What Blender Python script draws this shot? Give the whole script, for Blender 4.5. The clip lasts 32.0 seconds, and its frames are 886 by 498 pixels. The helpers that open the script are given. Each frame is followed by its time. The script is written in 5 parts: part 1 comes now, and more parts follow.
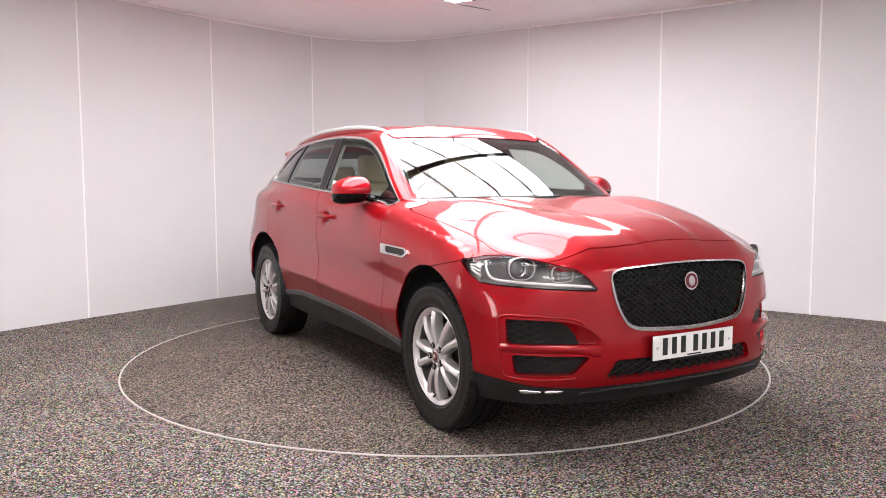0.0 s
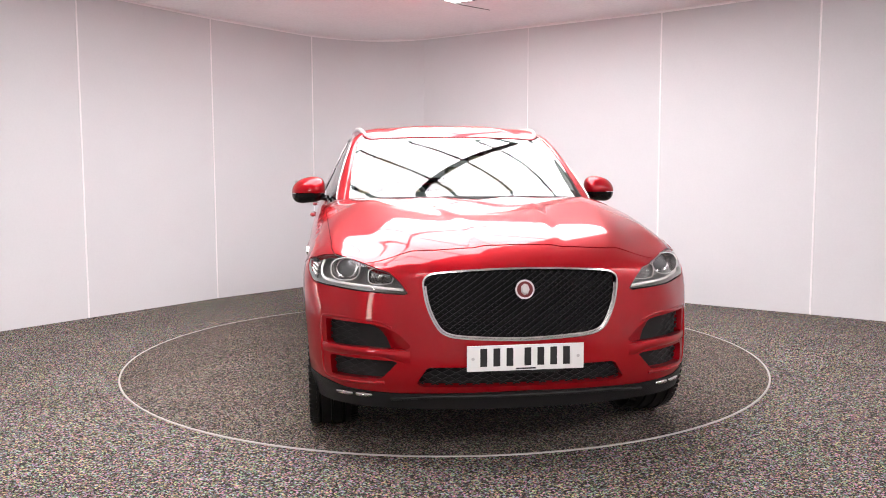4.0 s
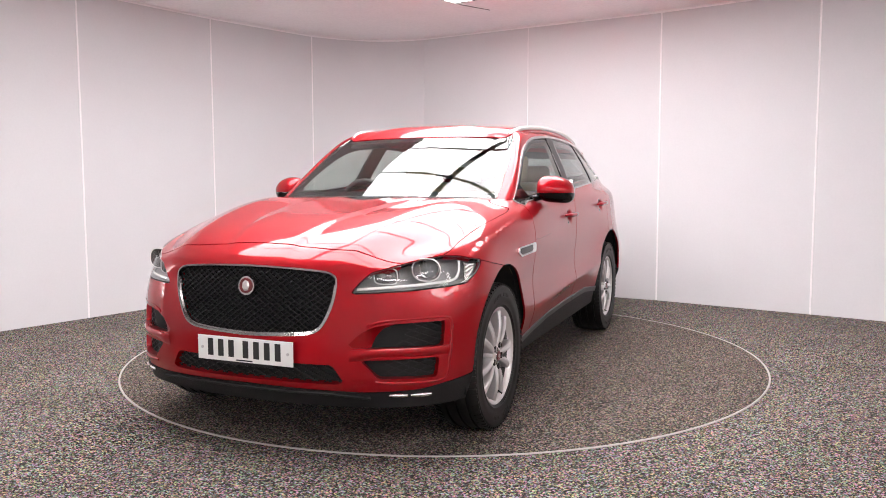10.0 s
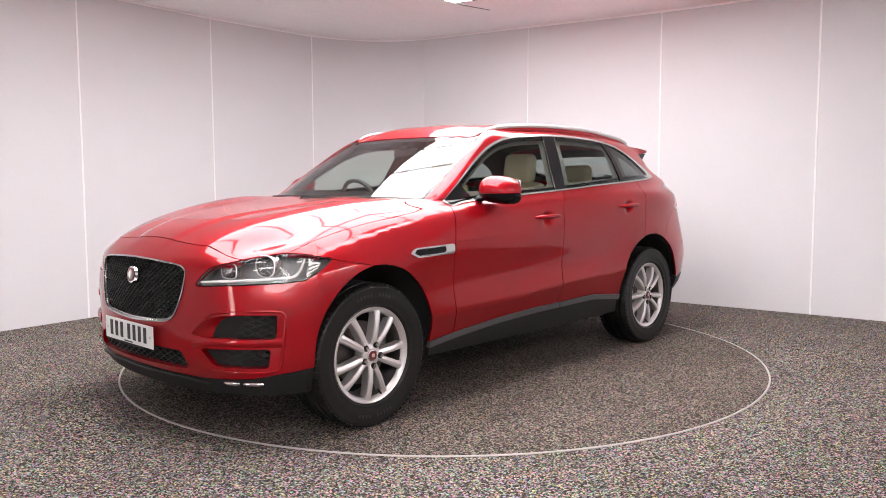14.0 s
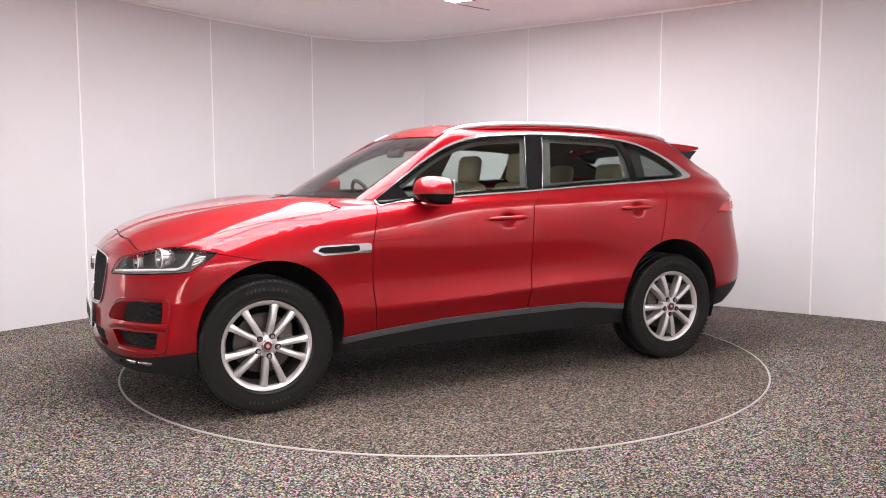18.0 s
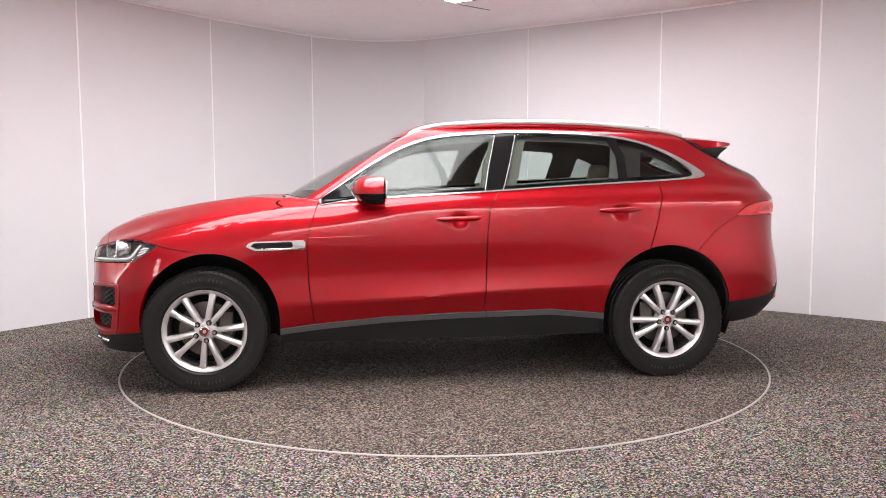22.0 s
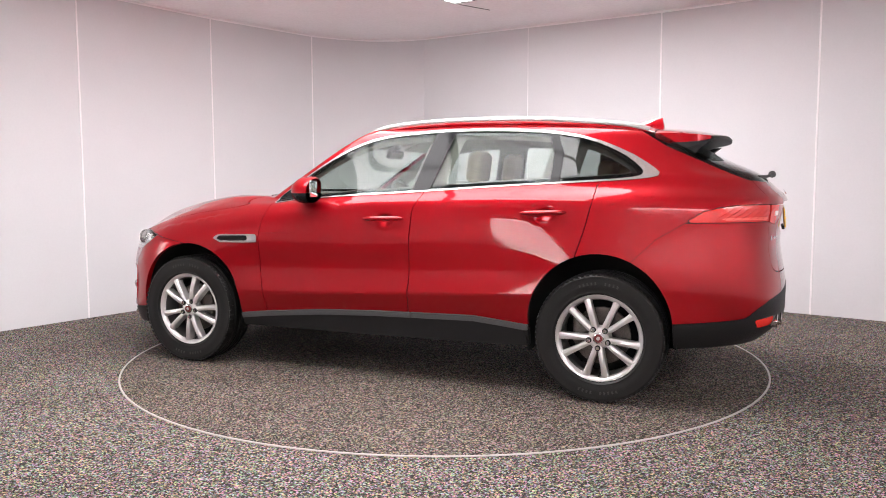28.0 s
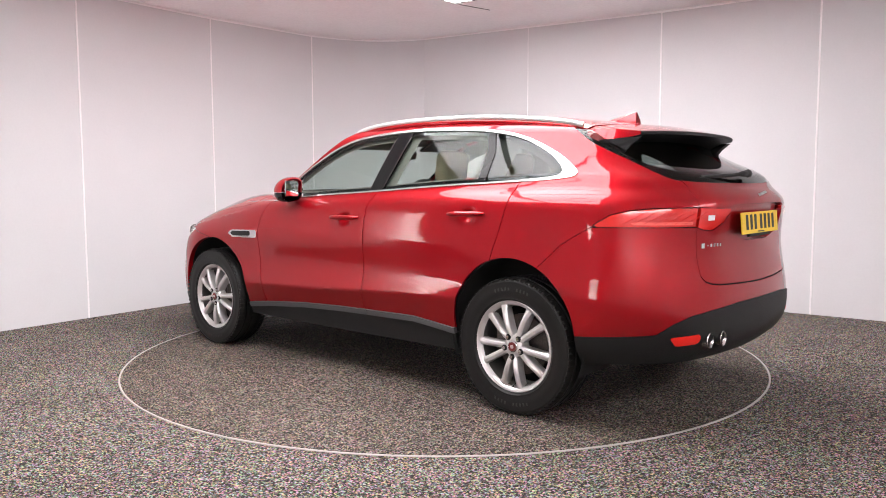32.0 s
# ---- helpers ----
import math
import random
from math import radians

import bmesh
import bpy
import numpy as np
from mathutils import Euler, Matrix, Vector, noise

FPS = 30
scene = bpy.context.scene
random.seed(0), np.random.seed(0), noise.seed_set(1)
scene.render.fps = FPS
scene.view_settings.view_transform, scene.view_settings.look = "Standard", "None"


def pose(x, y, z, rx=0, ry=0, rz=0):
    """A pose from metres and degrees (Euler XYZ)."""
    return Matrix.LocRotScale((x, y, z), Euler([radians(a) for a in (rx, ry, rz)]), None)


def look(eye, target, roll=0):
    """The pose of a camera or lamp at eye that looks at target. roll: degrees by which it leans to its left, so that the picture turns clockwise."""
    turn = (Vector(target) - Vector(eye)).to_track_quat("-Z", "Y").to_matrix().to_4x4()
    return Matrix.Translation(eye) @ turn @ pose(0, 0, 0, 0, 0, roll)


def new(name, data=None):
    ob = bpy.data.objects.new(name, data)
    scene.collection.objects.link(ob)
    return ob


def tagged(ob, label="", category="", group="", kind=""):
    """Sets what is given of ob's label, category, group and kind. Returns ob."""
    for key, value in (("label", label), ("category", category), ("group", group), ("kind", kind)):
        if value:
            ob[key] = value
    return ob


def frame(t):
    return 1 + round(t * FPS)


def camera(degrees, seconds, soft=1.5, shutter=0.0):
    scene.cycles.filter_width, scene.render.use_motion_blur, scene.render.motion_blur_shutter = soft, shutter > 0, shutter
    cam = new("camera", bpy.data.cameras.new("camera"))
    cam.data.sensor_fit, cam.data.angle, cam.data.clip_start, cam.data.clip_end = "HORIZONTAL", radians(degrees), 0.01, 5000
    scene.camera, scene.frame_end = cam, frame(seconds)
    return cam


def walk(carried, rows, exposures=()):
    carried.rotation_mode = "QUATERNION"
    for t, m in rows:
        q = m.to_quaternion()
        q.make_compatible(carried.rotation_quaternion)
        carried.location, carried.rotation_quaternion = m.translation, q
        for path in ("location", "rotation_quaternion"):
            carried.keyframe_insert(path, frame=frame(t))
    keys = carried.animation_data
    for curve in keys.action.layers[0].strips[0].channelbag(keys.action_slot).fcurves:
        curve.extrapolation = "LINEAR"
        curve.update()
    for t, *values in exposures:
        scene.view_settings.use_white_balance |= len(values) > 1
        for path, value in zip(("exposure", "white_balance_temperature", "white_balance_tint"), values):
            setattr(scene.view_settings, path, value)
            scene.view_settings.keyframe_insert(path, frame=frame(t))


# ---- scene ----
# ---- camera, held still ----
cam = camera(58.956, 32.0, 0.95)
EYE = (0.0, -5.724, 1.260)
VIEW = look(EYE, (-0.00126 * 5.724, -5.724 + 5.724, 1.260 - 0.08668 * 5.724), -0.178)
walk(cam, [(0.0, VIEW), (32.0, VIEW)])

# ---- light ----
scene.view_settings.exposure = 0.17
world = bpy.data.worlds.new("studio_world")
world.use_nodes = True
world.node_tree.nodes["Background"].inputs[0].default_value = (0.9, 0.85, 0.87, 1)
world.node_tree.nodes["Background"].inputs[1].default_value = 0.02
scene.world = world
PANEL_GLOW = 10.8
SOFTBOX_GLOW = 20.0
FILL_GLOW = 12.5


# ---- node materials ----
def mat(name):
    m = bpy.data.materials.new(name)
    m.use_nodes = True
    return m, m.node_tree.nodes, m.node_tree.links, m.node_tree.nodes["Principled BSDF"]


def plain(name, colour, rough=0.5, metal=0.0, coat=0.0, grain=0.0, grain_scale=400.0, bump=0.0, stain=0.06, spec=0.5):
    """A surface with a fine grain, a slow stain, and a small relief."""
    m, nodes, links, bsdf = mat(name)
    bsdf.inputs["Roughness"].default_value = rough
    bsdf.inputs["Metallic"].default_value = metal
    bsdf.inputs["Coat Weight"].default_value = coat
    bsdf.inputs["Coat Roughness"].default_value = 0.03
    bsdf.inputs["Specular IOR Level"].default_value = spec
    co = nodes.new("ShaderNodeTexCoord")
    big = nodes.new("ShaderNodeTexNoise")
    big.inputs["Scale"].default_value = 3.0
    fine = nodes.new("ShaderNodeTexNoise")
    fine.inputs["Scale"].default_value = grain_scale
    for n in (big, fine):
        links.new(co.outputs["Object"], n.inputs["Vector"])
    mix = nodes.new("ShaderNodeMix")
    mix.data_type = "RGBA"
    mix.inputs[6].default_value = (*[c * (1 - stain) for c in colour], 1)
    mix.inputs[7].default_value = (*[min(1, c * (1 + stain)) for c in colour], 1)
    links.new(big.outputs["Fac"], mix.inputs[0])
    out = mix.outputs[2]
    if grain:
        mix2 = nodes.new("ShaderNodeMix")
        mix2.data_type, mix2.blend_type = "RGBA", "MULTIPLY"
        ramp = nodes.new("ShaderNodeMapRange")
        ramp.inputs[1].default_value, ramp.inputs[2].default_value = 0.3, 0.7
        ramp.inputs[3].default_value, ramp.inputs[4].default_value = 1 - grain, 1 + grain
        links.new(fine.outputs["Fac"], ramp.inputs[0])
        mix2.inputs[0].default_value = 1.0
        links.new(out, mix2.inputs[6])
        links.new(ramp.outputs[0], mix2.inputs[7])
        out = mix2.outputs[2]
    links.new(out, bsdf.inputs["Base Color"])
    if bump:
        b = nodes.new("ShaderNodeBump")
        b.inputs["Strength"].default_value, b.inputs["Distance"].default_value = 0.5, bump
        links.new(fine.outputs["Fac"], b.inputs["Height"])
        links.new(b.outputs["Normal"], bsdf.inputs["Normal"])
    return m


def glow(name, colour, strength):
    m, nodes, links, bsdf = mat(name)
    bsdf.inputs["Base Color"].default_value = (0.8, 0.8, 0.8, 1)
    bsdf.inputs["Emission Color"].default_value = (*colour, 1)
    bsdf.inputs["Emission Strength"].default_value = strength
    return m


def glass(name, colour, rough=0.0, ior=1.45):
    m, nodes, links, bsdf = mat(name)
    bsdf.inputs["Base Color"].default_value = (*colour, 1)
    bsdf.inputs["Roughness"].default_value = rough
    bsdf.inputs["IOR"].default_value = ior
    bsdf.inputs["Transmission Weight"].default_value = 1.0
    return m


def thin_glass(name, tint, ior=1.5):
    """A thin pane: tinted see-through with a mirror gloss that grows at grazing angles."""
    m, nodes, links, bsdf = mat(name)
    nodes.remove(bsdf)
    clear = nodes.new("ShaderNodeBsdfTransparent")
    clear.inputs[0].default_value = (*tint, 1)
    gl = nodes.new("ShaderNodeBsdfGlossy")
    gl.inputs["Roughness"].default_value = 0.015
    gl.inputs["Color"].default_value = (0.97, 0.98, 0.98, 1)
    facing = nodes.new("ShaderNodeLayerWeight")
    facing.inputs[0].default_value = 0.5
    power = nodes.new("ShaderNodeMath")
    power.operation = "POWER"
    power.inputs[1].default_value = 5.0
    links.new(facing.outputs["Facing"], power.inputs[0])
    base = ((ior - 1) / (ior + 1)) ** 2
    fres = nodes.new("ShaderNodeMapRange")
    fres.inputs[3].default_value, fres.inputs[4].default_value = base, 1.0
    links.new(power.outputs[0], fres.inputs[0])
    mix = nodes.new("ShaderNodeMixShader")
    links.new(fres.outputs[0], mix.inputs[0])
    links.new(clear.outputs[0], mix.inputs[1])
    links.new(gl.outputs[0], mix.inputs[2])
    links.new(mix.outputs[0], nodes["Material Output"].inputs[0])
    return m


def carpet_material(name, tone, colourful, contrast, scale):
    """Bonded-rubber flooring: dark and pale crumbs with coloured flecks; tone is the mean colour."""
    m, nodes, links, bsdf = mat(name)
    co = nodes.new("ShaderNodeTexCoord")
    cell = nodes.new("ShaderNodeTexVoronoi")
    cell.inputs["Scale"].default_value = scale
    links.new(co.outputs["Object"], cell.inputs["Vector"])
    split = nodes.new("ShaderNodeSeparateColor")
    links.new(cell.outputs["Color"], split.inputs[0])
    ramp = nodes.new("ShaderNodeValToRGB")
    lo, hi = 1 - contrast, 1 + contrast
    stops = [(0.0, lo * 0.3), (0.35, lo * 0.7 + 0.1), (0.6, 0.85), (0.82, hi), (1.0, hi * 1.6)]
    while len(ramp.color_ramp.elements) < len(stops):
        ramp.color_ramp.elements.new(0.99)
    for e, (p, c) in zip(ramp.color_ramp.elements, stops):
        e.position, e.color = p, (tone[0] * c, tone[1] * c, tone[2] * c, 1)
    links.new(split.outputs[0], ramp.inputs[0])
    # each crumb has its own hue, from red over green to blue
    hue = nodes.new("ShaderNodeCombineColor")
    hue.mode = "HSV"
    hue.inputs[1].default_value, hue.inputs[2].default_value = colourful, 1.0
    links.new(split.outputs[1], hue.inputs[0])
    dye = nodes.new("ShaderNodeMix")
    dye.data_type, dye.blend_type = "RGBA", "MULTIPLY"
    dye.inputs[0].default_value = 1.0
    links.new(ramp.outputs[0], dye.inputs[6])
    links.new(hue.outputs[0], dye.inputs[7])
    big = nodes.new("ShaderNodeTexNoise")
    big.inputs["Scale"].default_value = 1.4
    big.inputs["Detail"].default_value = 6.0
    links.new(co.outputs["Object"], big.inputs["Vector"])
    rng = nodes.new("ShaderNodeMapRange")
    rng.inputs[1].default_value, rng.inputs[2].default_value = 0.3, 0.7
    rng.inputs[3].default_value, rng.inputs[4].default_value = 0.85, 1.12
    links.new(big.outputs["Fac"], rng.inputs[0])
    mul = nodes.new("ShaderNodeMix")
    mul.data_type, mul.blend_type = "RGBA", "MULTIPLY"
    mul.inputs[0].default_value = 1.0
    links.new(dye.outputs[2], mul.inputs[6])
    links.new(rng.outputs[0], mul.inputs[7])
    links.new(mul.outputs[2], bsdf.inputs["Base Color"])
    bsdf.inputs["Roughness"].default_value = 0.8
    bsdf.inputs["Specular IOR Level"].default_value = 0.2
    bump = nodes.new("ShaderNodeBump")
    bump.inputs["Strength"].default_value, bump.inputs["Distance"].default_value = 0.6, 0.003
    links.new(cell.outputs["Distance"], bump.inputs["Height"])
    links.new(bump.outputs["Normal"], bsdf.inputs["Normal"])
    return m


def paint_material(name):
    """Metallic red car paint: flake base under a clear coat."""
    m, nodes, links, bsdf = mat(name)
    co = nodes.new("ShaderNodeTexCoord")
    fl = nodes.new("ShaderNodeTexNoise")
    fl.inputs["Scale"].default_value = 900.0
    links.new(co.outputs["Object"], fl.inputs["Vector"])
    mix = nodes.new("ShaderNodeMix")
    mix.data_type = "RGBA"
    mix.inputs[6].default_value = (0.25, 0.0013, 0.0052, 1)
    mix.inputs[7].default_value = (0.40, 0.0024, 0.0090, 1)
    links.new(fl.outputs["Fac"], mix.inputs[0])
    links.new(mix.outputs[2], bsdf.inputs["Base Color"])
    bsdf.inputs["Metallic"].default_value = 0.6
    bsdf.inputs["Specular IOR Level"].default_value = 0.05
    bsdf.inputs["Roughness"].default_value = 0.42
    bsdf.inputs["Coat Weight"].default_value = 1.0
    bsdf.inputs["Coat Roughness"].default_value = 0.045
    bsdf.inputs["Coat IOR"].default_value = 1.42
    return m


WALL = plain("white_wall_panel", (0.635, 0.625, 0.640), 0.7, grain=0.012, grain_scale=60, stain=0.02, spec=0.2)
BACKWALL = plain("white_back_wall", (0.78, 0.76, 0.775), 0.6, grain=0.03, grain_scale=60, stain=0.05)
SEAM = plain("white_seam_strip", (0.88, 0.85, 0.86), 0.35, stain=0.02)
CEILING = plain("white_ceiling_paint", (0.95, 0.92, 0.935), 0.7, grain=0.03, grain_scale=40, stain=0.03)
CARPET = carpet_material("flecked_rubber_floor", (0.180, 0.154, 0.134), 0.48, 1.0, 150.0)
TABLETOP = carpet_material("worn_rubber_tabletop", (0.126, 0.102, 0.085), 0.34, 0.95, 150.0)
RING = plain("pale_steel_ring", (0.40, 0.375, 0.365), 0.4, metal=0.3, grain=0.1)
PANEL = glow("led_diffuser", (1.0, 0.965, 0.985), PANEL_GLOW)
FILL = glow("fill_light_diffuser", (1.0, 0.96, 0.97), FILL_GLOW)
SOFT = glow("studio_lamp_face", (1.0, 0.97, 0.95), SOFTBOX_GLOW)
DARKBAR = plain("dark_ceiling_bar", (0.02, 0.02, 0.02), 0.5)
PAINT = paint_material("red_metallic_paint")
BLACK = plain("black_textured_plastic", (0.0115, 0.0113, 0.0118), 0.5, grain=0.25, grain_scale=900, bump=0.0006, spec=0.27)
GLOSSBLACK = plain("gloss_black_trim", (0.007, 0.007, 0.0075), 0.10, spec=0.18)
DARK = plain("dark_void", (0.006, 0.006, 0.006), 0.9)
# sill ledge: the lighter grey paints the light on its upward face
LIT_SILL = plain("lit_sill_plastic", (0.085, 0.083, 0.087), 0.38, grain=0.2, grain_scale=900, spec=0.35)
CHROME = plain("bright_chrome", (0.66, 0.64, 0.64), 0.09, metal=1.0, stain=0.01)
DIMCHROME = plain("soft_chrome", (0.44, 0.425, 0.42), 0.16, metal=1.0, stain=0.02)
TRIM = plain("bright_window_trim", (0.44, 0.43, 0.425), 0.22, metal=0.75, stain=0.02)
SATIN = plain("satin_aluminium", (0.55, 0.535, 0.53), 0.3, metal=0.6, stain=0.02)
RUBBER = plain("tyre_rubber", (0.0085, 0.0080, 0.0078), 0.42, grain=0.3, grain_scale=250, bump=0.0004, spec=0.3, stain=0.25)
ALLOY = plain("silver_alloy", (0.64, 0.615, 0.61), 0.28, metal=0.6, grain=0.05, grain_scale=1200)
MARK = plain("dusty_tyre_marks", (0.032, 0.030, 0.029), 0.7)
# silver like the rim, but darkened in colour for the shade inside it
BARREL = plain("shaded_rim_inside", (0.11, 0.105, 0.10), 0.4, metal=0.5, stain=0.2)
DISC = plain("brake_disc_steel", (0.13, 0.115, 0.105), 0.4, metal=0.9, grain=0.2, grain_scale=120)
WINDSCREEN = thin_glass("windscreen_glass", (0.78, 0.87, 0.83), 1.72)
WINDOW = thin_glass("side_window_glass", (0.74, 0.82, 0.785), 1.36)
PRIVACY = thin_glass("privacy_glass", (0.38, 0.43, 0.415), 1.45)
LENS = thin_glass("clear_lamp_lens", (0.93, 0.94, 0.94), 1.45)
REDLENS = plain("red_lamp_lens", (0.66, 0.014, 0.012), 0.10, coat=0.6)
REDBAND = plain("red_light_band", (0.85, 0.09, 0.07), 0.2, coat=0.4)
CREAM = plain("cream_leather", (0.55, 0.45, 0.30), 0.5, grain=0.08, grain_scale=300, bump=0.0008)
CABIN = plain("dark_cabin_trim", (0.022, 0.021, 0.021), 0.6, grain=0.1)
HEADLINER = plain("grey_headliner", (0.17, 0.155, 0.145), 0.85, grain=0.08)
PLATEWHITE = plain("white_reflective_plate", (0.78, 0.78, 0.76), 0.4, stain=0.01)
PLATEYELLOW = plain("yellow_reflective_plate", (0.90, 0.60, 0.03), 0.4, stain=0.01)
INK = plain("black_ink", (0.012, 0.012, 0.012), 0.5)


# ---- small mesh tools ----
def obj(name, verts, faces, material, parent=None, label="", smooth=True):
    me = bpy.data.meshes.new(name)
    me.from_pydata([tuple(map(float, v[:3])) for v in verts], [], [tuple(map(int, f)) for f in faces])
    me.materials.append(material)
    me.update()
    if smooth:
        me.polygons.foreach_set("use_smooth", [True] * len(me.polygons))
    ob = new(name, me)
    if parent is not None:
        ob.parent = parent
    if label:
        tagged(ob, label)
    return ob


def part(name, bm, material, parent=None, label="", smooth=False):
    me = bpy.data.meshes.new(name)
    bm.normal_update()
    bm.to_mesh(me)
    bm.free()
    me.materials.append(material)
    if smooth:
        me.polygons.foreach_set("use_smooth", [True] * len(me.polygons))
    ob = new(name, me)
    if parent is not None:
        ob.parent = parent
    if label:
        tagged(ob, label)
    return ob


def box(bm, size, m=Matrix(), bevel=0.0, seg=2):
    r = bmesh.ops.create_cube(bm, size=1.0, matrix=m @ Matrix.Diagonal((*size, 1)))
    if bevel:
        edges = list({e for v in r["verts"] for e in v.link_edges})
        bmesh.ops.bevel(bm, geom=edges, offset=bevel, segments=seg, profile=0.5, affect="EDGES")
    return bm


def tube(bm, radius, depth, m=Matrix(), seg=24, r2=None):
    bmesh.ops.create_cone(bm, cap_ends=True, segments=seg, radius1=radius, radius2=radius if r2 is None else r2, depth=depth, matrix=m)
    return bm


def shade(ob, degrees=40):
    """Smooth faces, with sharp edges past the angle."""
    me = ob.data
    me.polygons.foreach_set("use_smooth", [True] * len(me.polygons))
    me.set_sharp_from_angle(angle=radians(degrees))
    return ob


# ---- the room: a square studio seen into one rounded corner ----
HEIGHT = 2.99


def build_room():
    bm = bmesh.new()
    bmesh.ops.create_grid(bm, x_segments=2, y_segments=2, size=14)
    floor = part("floor", bm, CARPET)
    tagged(floor, "dark rubber studio floor with multicoloured flecks", "floor", kind="structure")
    bm = bmesh.new()
    box(bm, (28, 28, 0.1), pose(0, 0, HEIGHT + 0.05))
    tagged(part("ceiling", bm, CEILING), "plain white painted studio ceiling", "ceiling", kind="structure")
    # the wall's foot line, from the near left round the corner to the near right
    line = [(-6.05, -2.35), (-4.16, 0.27), (-3.308, 1.49), (-2.458, 2.707), (-1.563, 3.741)]
    bend = [(-1.26, 3.935), (-0.90, 4.07), (-0.56, 4.075), (-0.238, 3.975)]
    right = [(0.952, 3.239), (2.236, 2.47), (3.438, 1.565), (4.63, 0.655), (7.3, -1.38)]
    feet = line + bend + right
    walls = (("wall_left", line, "white panelled studio wall"), ("wall_corner", [line[-1]] + bend, "white rounded corner of the studio wall"),
             ("wall_right", [bend[-1]] + right, "white panelled studio wall"))
    for name, pts, label in walls:
        verts, faces = [], []
        for k, (x, y) in enumerate(pts):
            q = Vector((x, y, 0))
            d = Vector(pts[min(k + 1, len(pts) - 1)]) - Vector(pts[max(k - 1, 0)])
            out = Vector((-d.y, d.x, 0)).normalized() * 0.08
            verts += [q, q + Vector((0, 0, HEIGHT)), q + out + Vector((0, 0, HEIGHT)), q + out]
        for k in range(len(pts) - 1):
            a, b = 4 * k, 4 * k + 4
            faces += [(a, b, b + 1, a + 1), (a + 1, b + 1, b + 2, a + 2), (a + 2, b + 2, b + 3, a + 3)]
        wall = shade(obj(name, verts, faces, WALL), 20)
        tagged(wall, label, "wall", kind="structure")
    # cover strips over the panel joints
    for x, y in ((-3.308, 1.49), (-2.458, 2.707), (-1.563, 3.741), (0.952, 3.239), (2.236, 2.47), (3.438, 1.565), (-4.16, 0.27), (4.63, 0.655)):
        bm = bmesh.new()
        turn = -53 if x < 0 else 34
        box(bm, (0.016 if abs(x - 0.952) > 0.01 else 0.006, 0.012, HEIGHT), pose(x, y, HEIGHT / 2, 0, 0, -turn if x < 0 else -turn - 3), 0.003)
        tagged(part("seam_strip", bm, SEAM), "thin white cover strip on wall joint", "trim", kind="structure")
    # thin trim where wall meets ceiling
    for k in range(len(feet) - 1):
        a, b = Vector((*feet[k], HEIGHT - 0.012)), Vector((*feet[k + 1], HEIGHT - 0.012))
        d = b - a
        bm = bmesh.new()
        box(bm, (d.length + 0.005, 0.012, 0.024), Matrix.Translation((a + b) / 2) @ Matrix.Rotation(math.atan2(d.y, d.x), 4, "Z"), 0.003)
        tagged(part("ceiling_trim", bm, SEAM), "white trim along the top of the wall", "trim", kind="structure")
    # walls behind the camera
    for name, a, b in (("wall_back_left", (-6.05, -2.35), (-3.6, -6.5)), ("wall_back", (-3.6, -6.5), (3.4, -6.5)), ("wall_back_right", (3.4, -6.5), (7.3, -1.38))):
        a, b = Vector((*a, HEIGHT / 2)), Vector((*b, HEIGHT / 2))
        d = b - a
        bm = bmesh.new()
        box(bm, (d.length + 0.1, 0.08, HEIGHT), Matrix.Translation((a + b) / 2) @ Matrix.Rotation(math.atan2(d.y, d.x), 4, "Z"))
        tagged(part(name, bm, BACKWALL), "plain white studio wall", "wall", kind="structure")
    # ceiling lights: two columns of seven panels, turned with the walls, a dark beam between the columns
    along_b, along_a = Vector((0.60, 0.80, 0)), Vector((0.80, -0.60, 0))
    turn = math.atan2(-0.60, 0.80)
    rows = [(1.443, 0.515)] + [(0.86 - 0.65 * j, 0.65) for j in range(6)]
    spots = [(a, b, w, d) for a, w in ((-0.592, 1.07), (0.70, 1.345)) for b, d in rows]      # over the turntable
    for a, b, wide, deep in spots:
        c = along_a * a + along_b * b
        lamp = new("light_panel")
        lamp.matrix_basis = Matrix.Translation((c.x, c.y, HEIGHT)) @ Matrix.Rotation(turn, 4, "Z")
        tagged(lamp, "flat white light panel with dark frame in the ceiling", "ceiling light", "ceiling light panels")
        bm = bmesh.new()
        box(bm, (wide, deep - 0.038, 0.012), pose(0, 0, -0.012))
        part("diffuser", bm, PANEL, lamp)
        for s in (-1, 1):
            bm = bmesh.new()
            box(bm, (0.008, deep - 0.001, 0.022), pose(s * (wide / 2 + 0.004), 0, -0.0112))
            part("frame_side", bm, DARKBAR, lamp)
            bm = bmesh.new()
            box(bm, (wide, 0.017, 0.022), pose(0, s * (deep / 2 - 0.0095), -0.0112))
            part("frame_end", bm, DARKBAR, lamp)
    # unseen fill lights, added along the walls behind and beside the camera
    fill_spots = [(-0.73 + 1.02 * k, -6.06, 0.0) for k in range(4)]
    fill_spots += [(3.4 + 3.9 * f - 0.36, -6.5 + 5.12 * f + 0.27, math.atan2(5.12, 3.9)) for f in (0.24, 0.41, 0.58, 0.75)]
    for x, y, bend_angle in fill_spots:
        lamp = new("fill_panel")
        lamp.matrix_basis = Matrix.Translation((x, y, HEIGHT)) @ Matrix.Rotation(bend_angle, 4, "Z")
        tagged(lamp, "added fill light panel on the ceiling, out of view", "ceiling light", "lights along the walls")
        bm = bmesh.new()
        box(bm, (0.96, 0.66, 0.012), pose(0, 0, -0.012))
        part("diffuser", bm, FILL, lamp)
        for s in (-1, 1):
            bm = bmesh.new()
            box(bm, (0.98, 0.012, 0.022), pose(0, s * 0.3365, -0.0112))
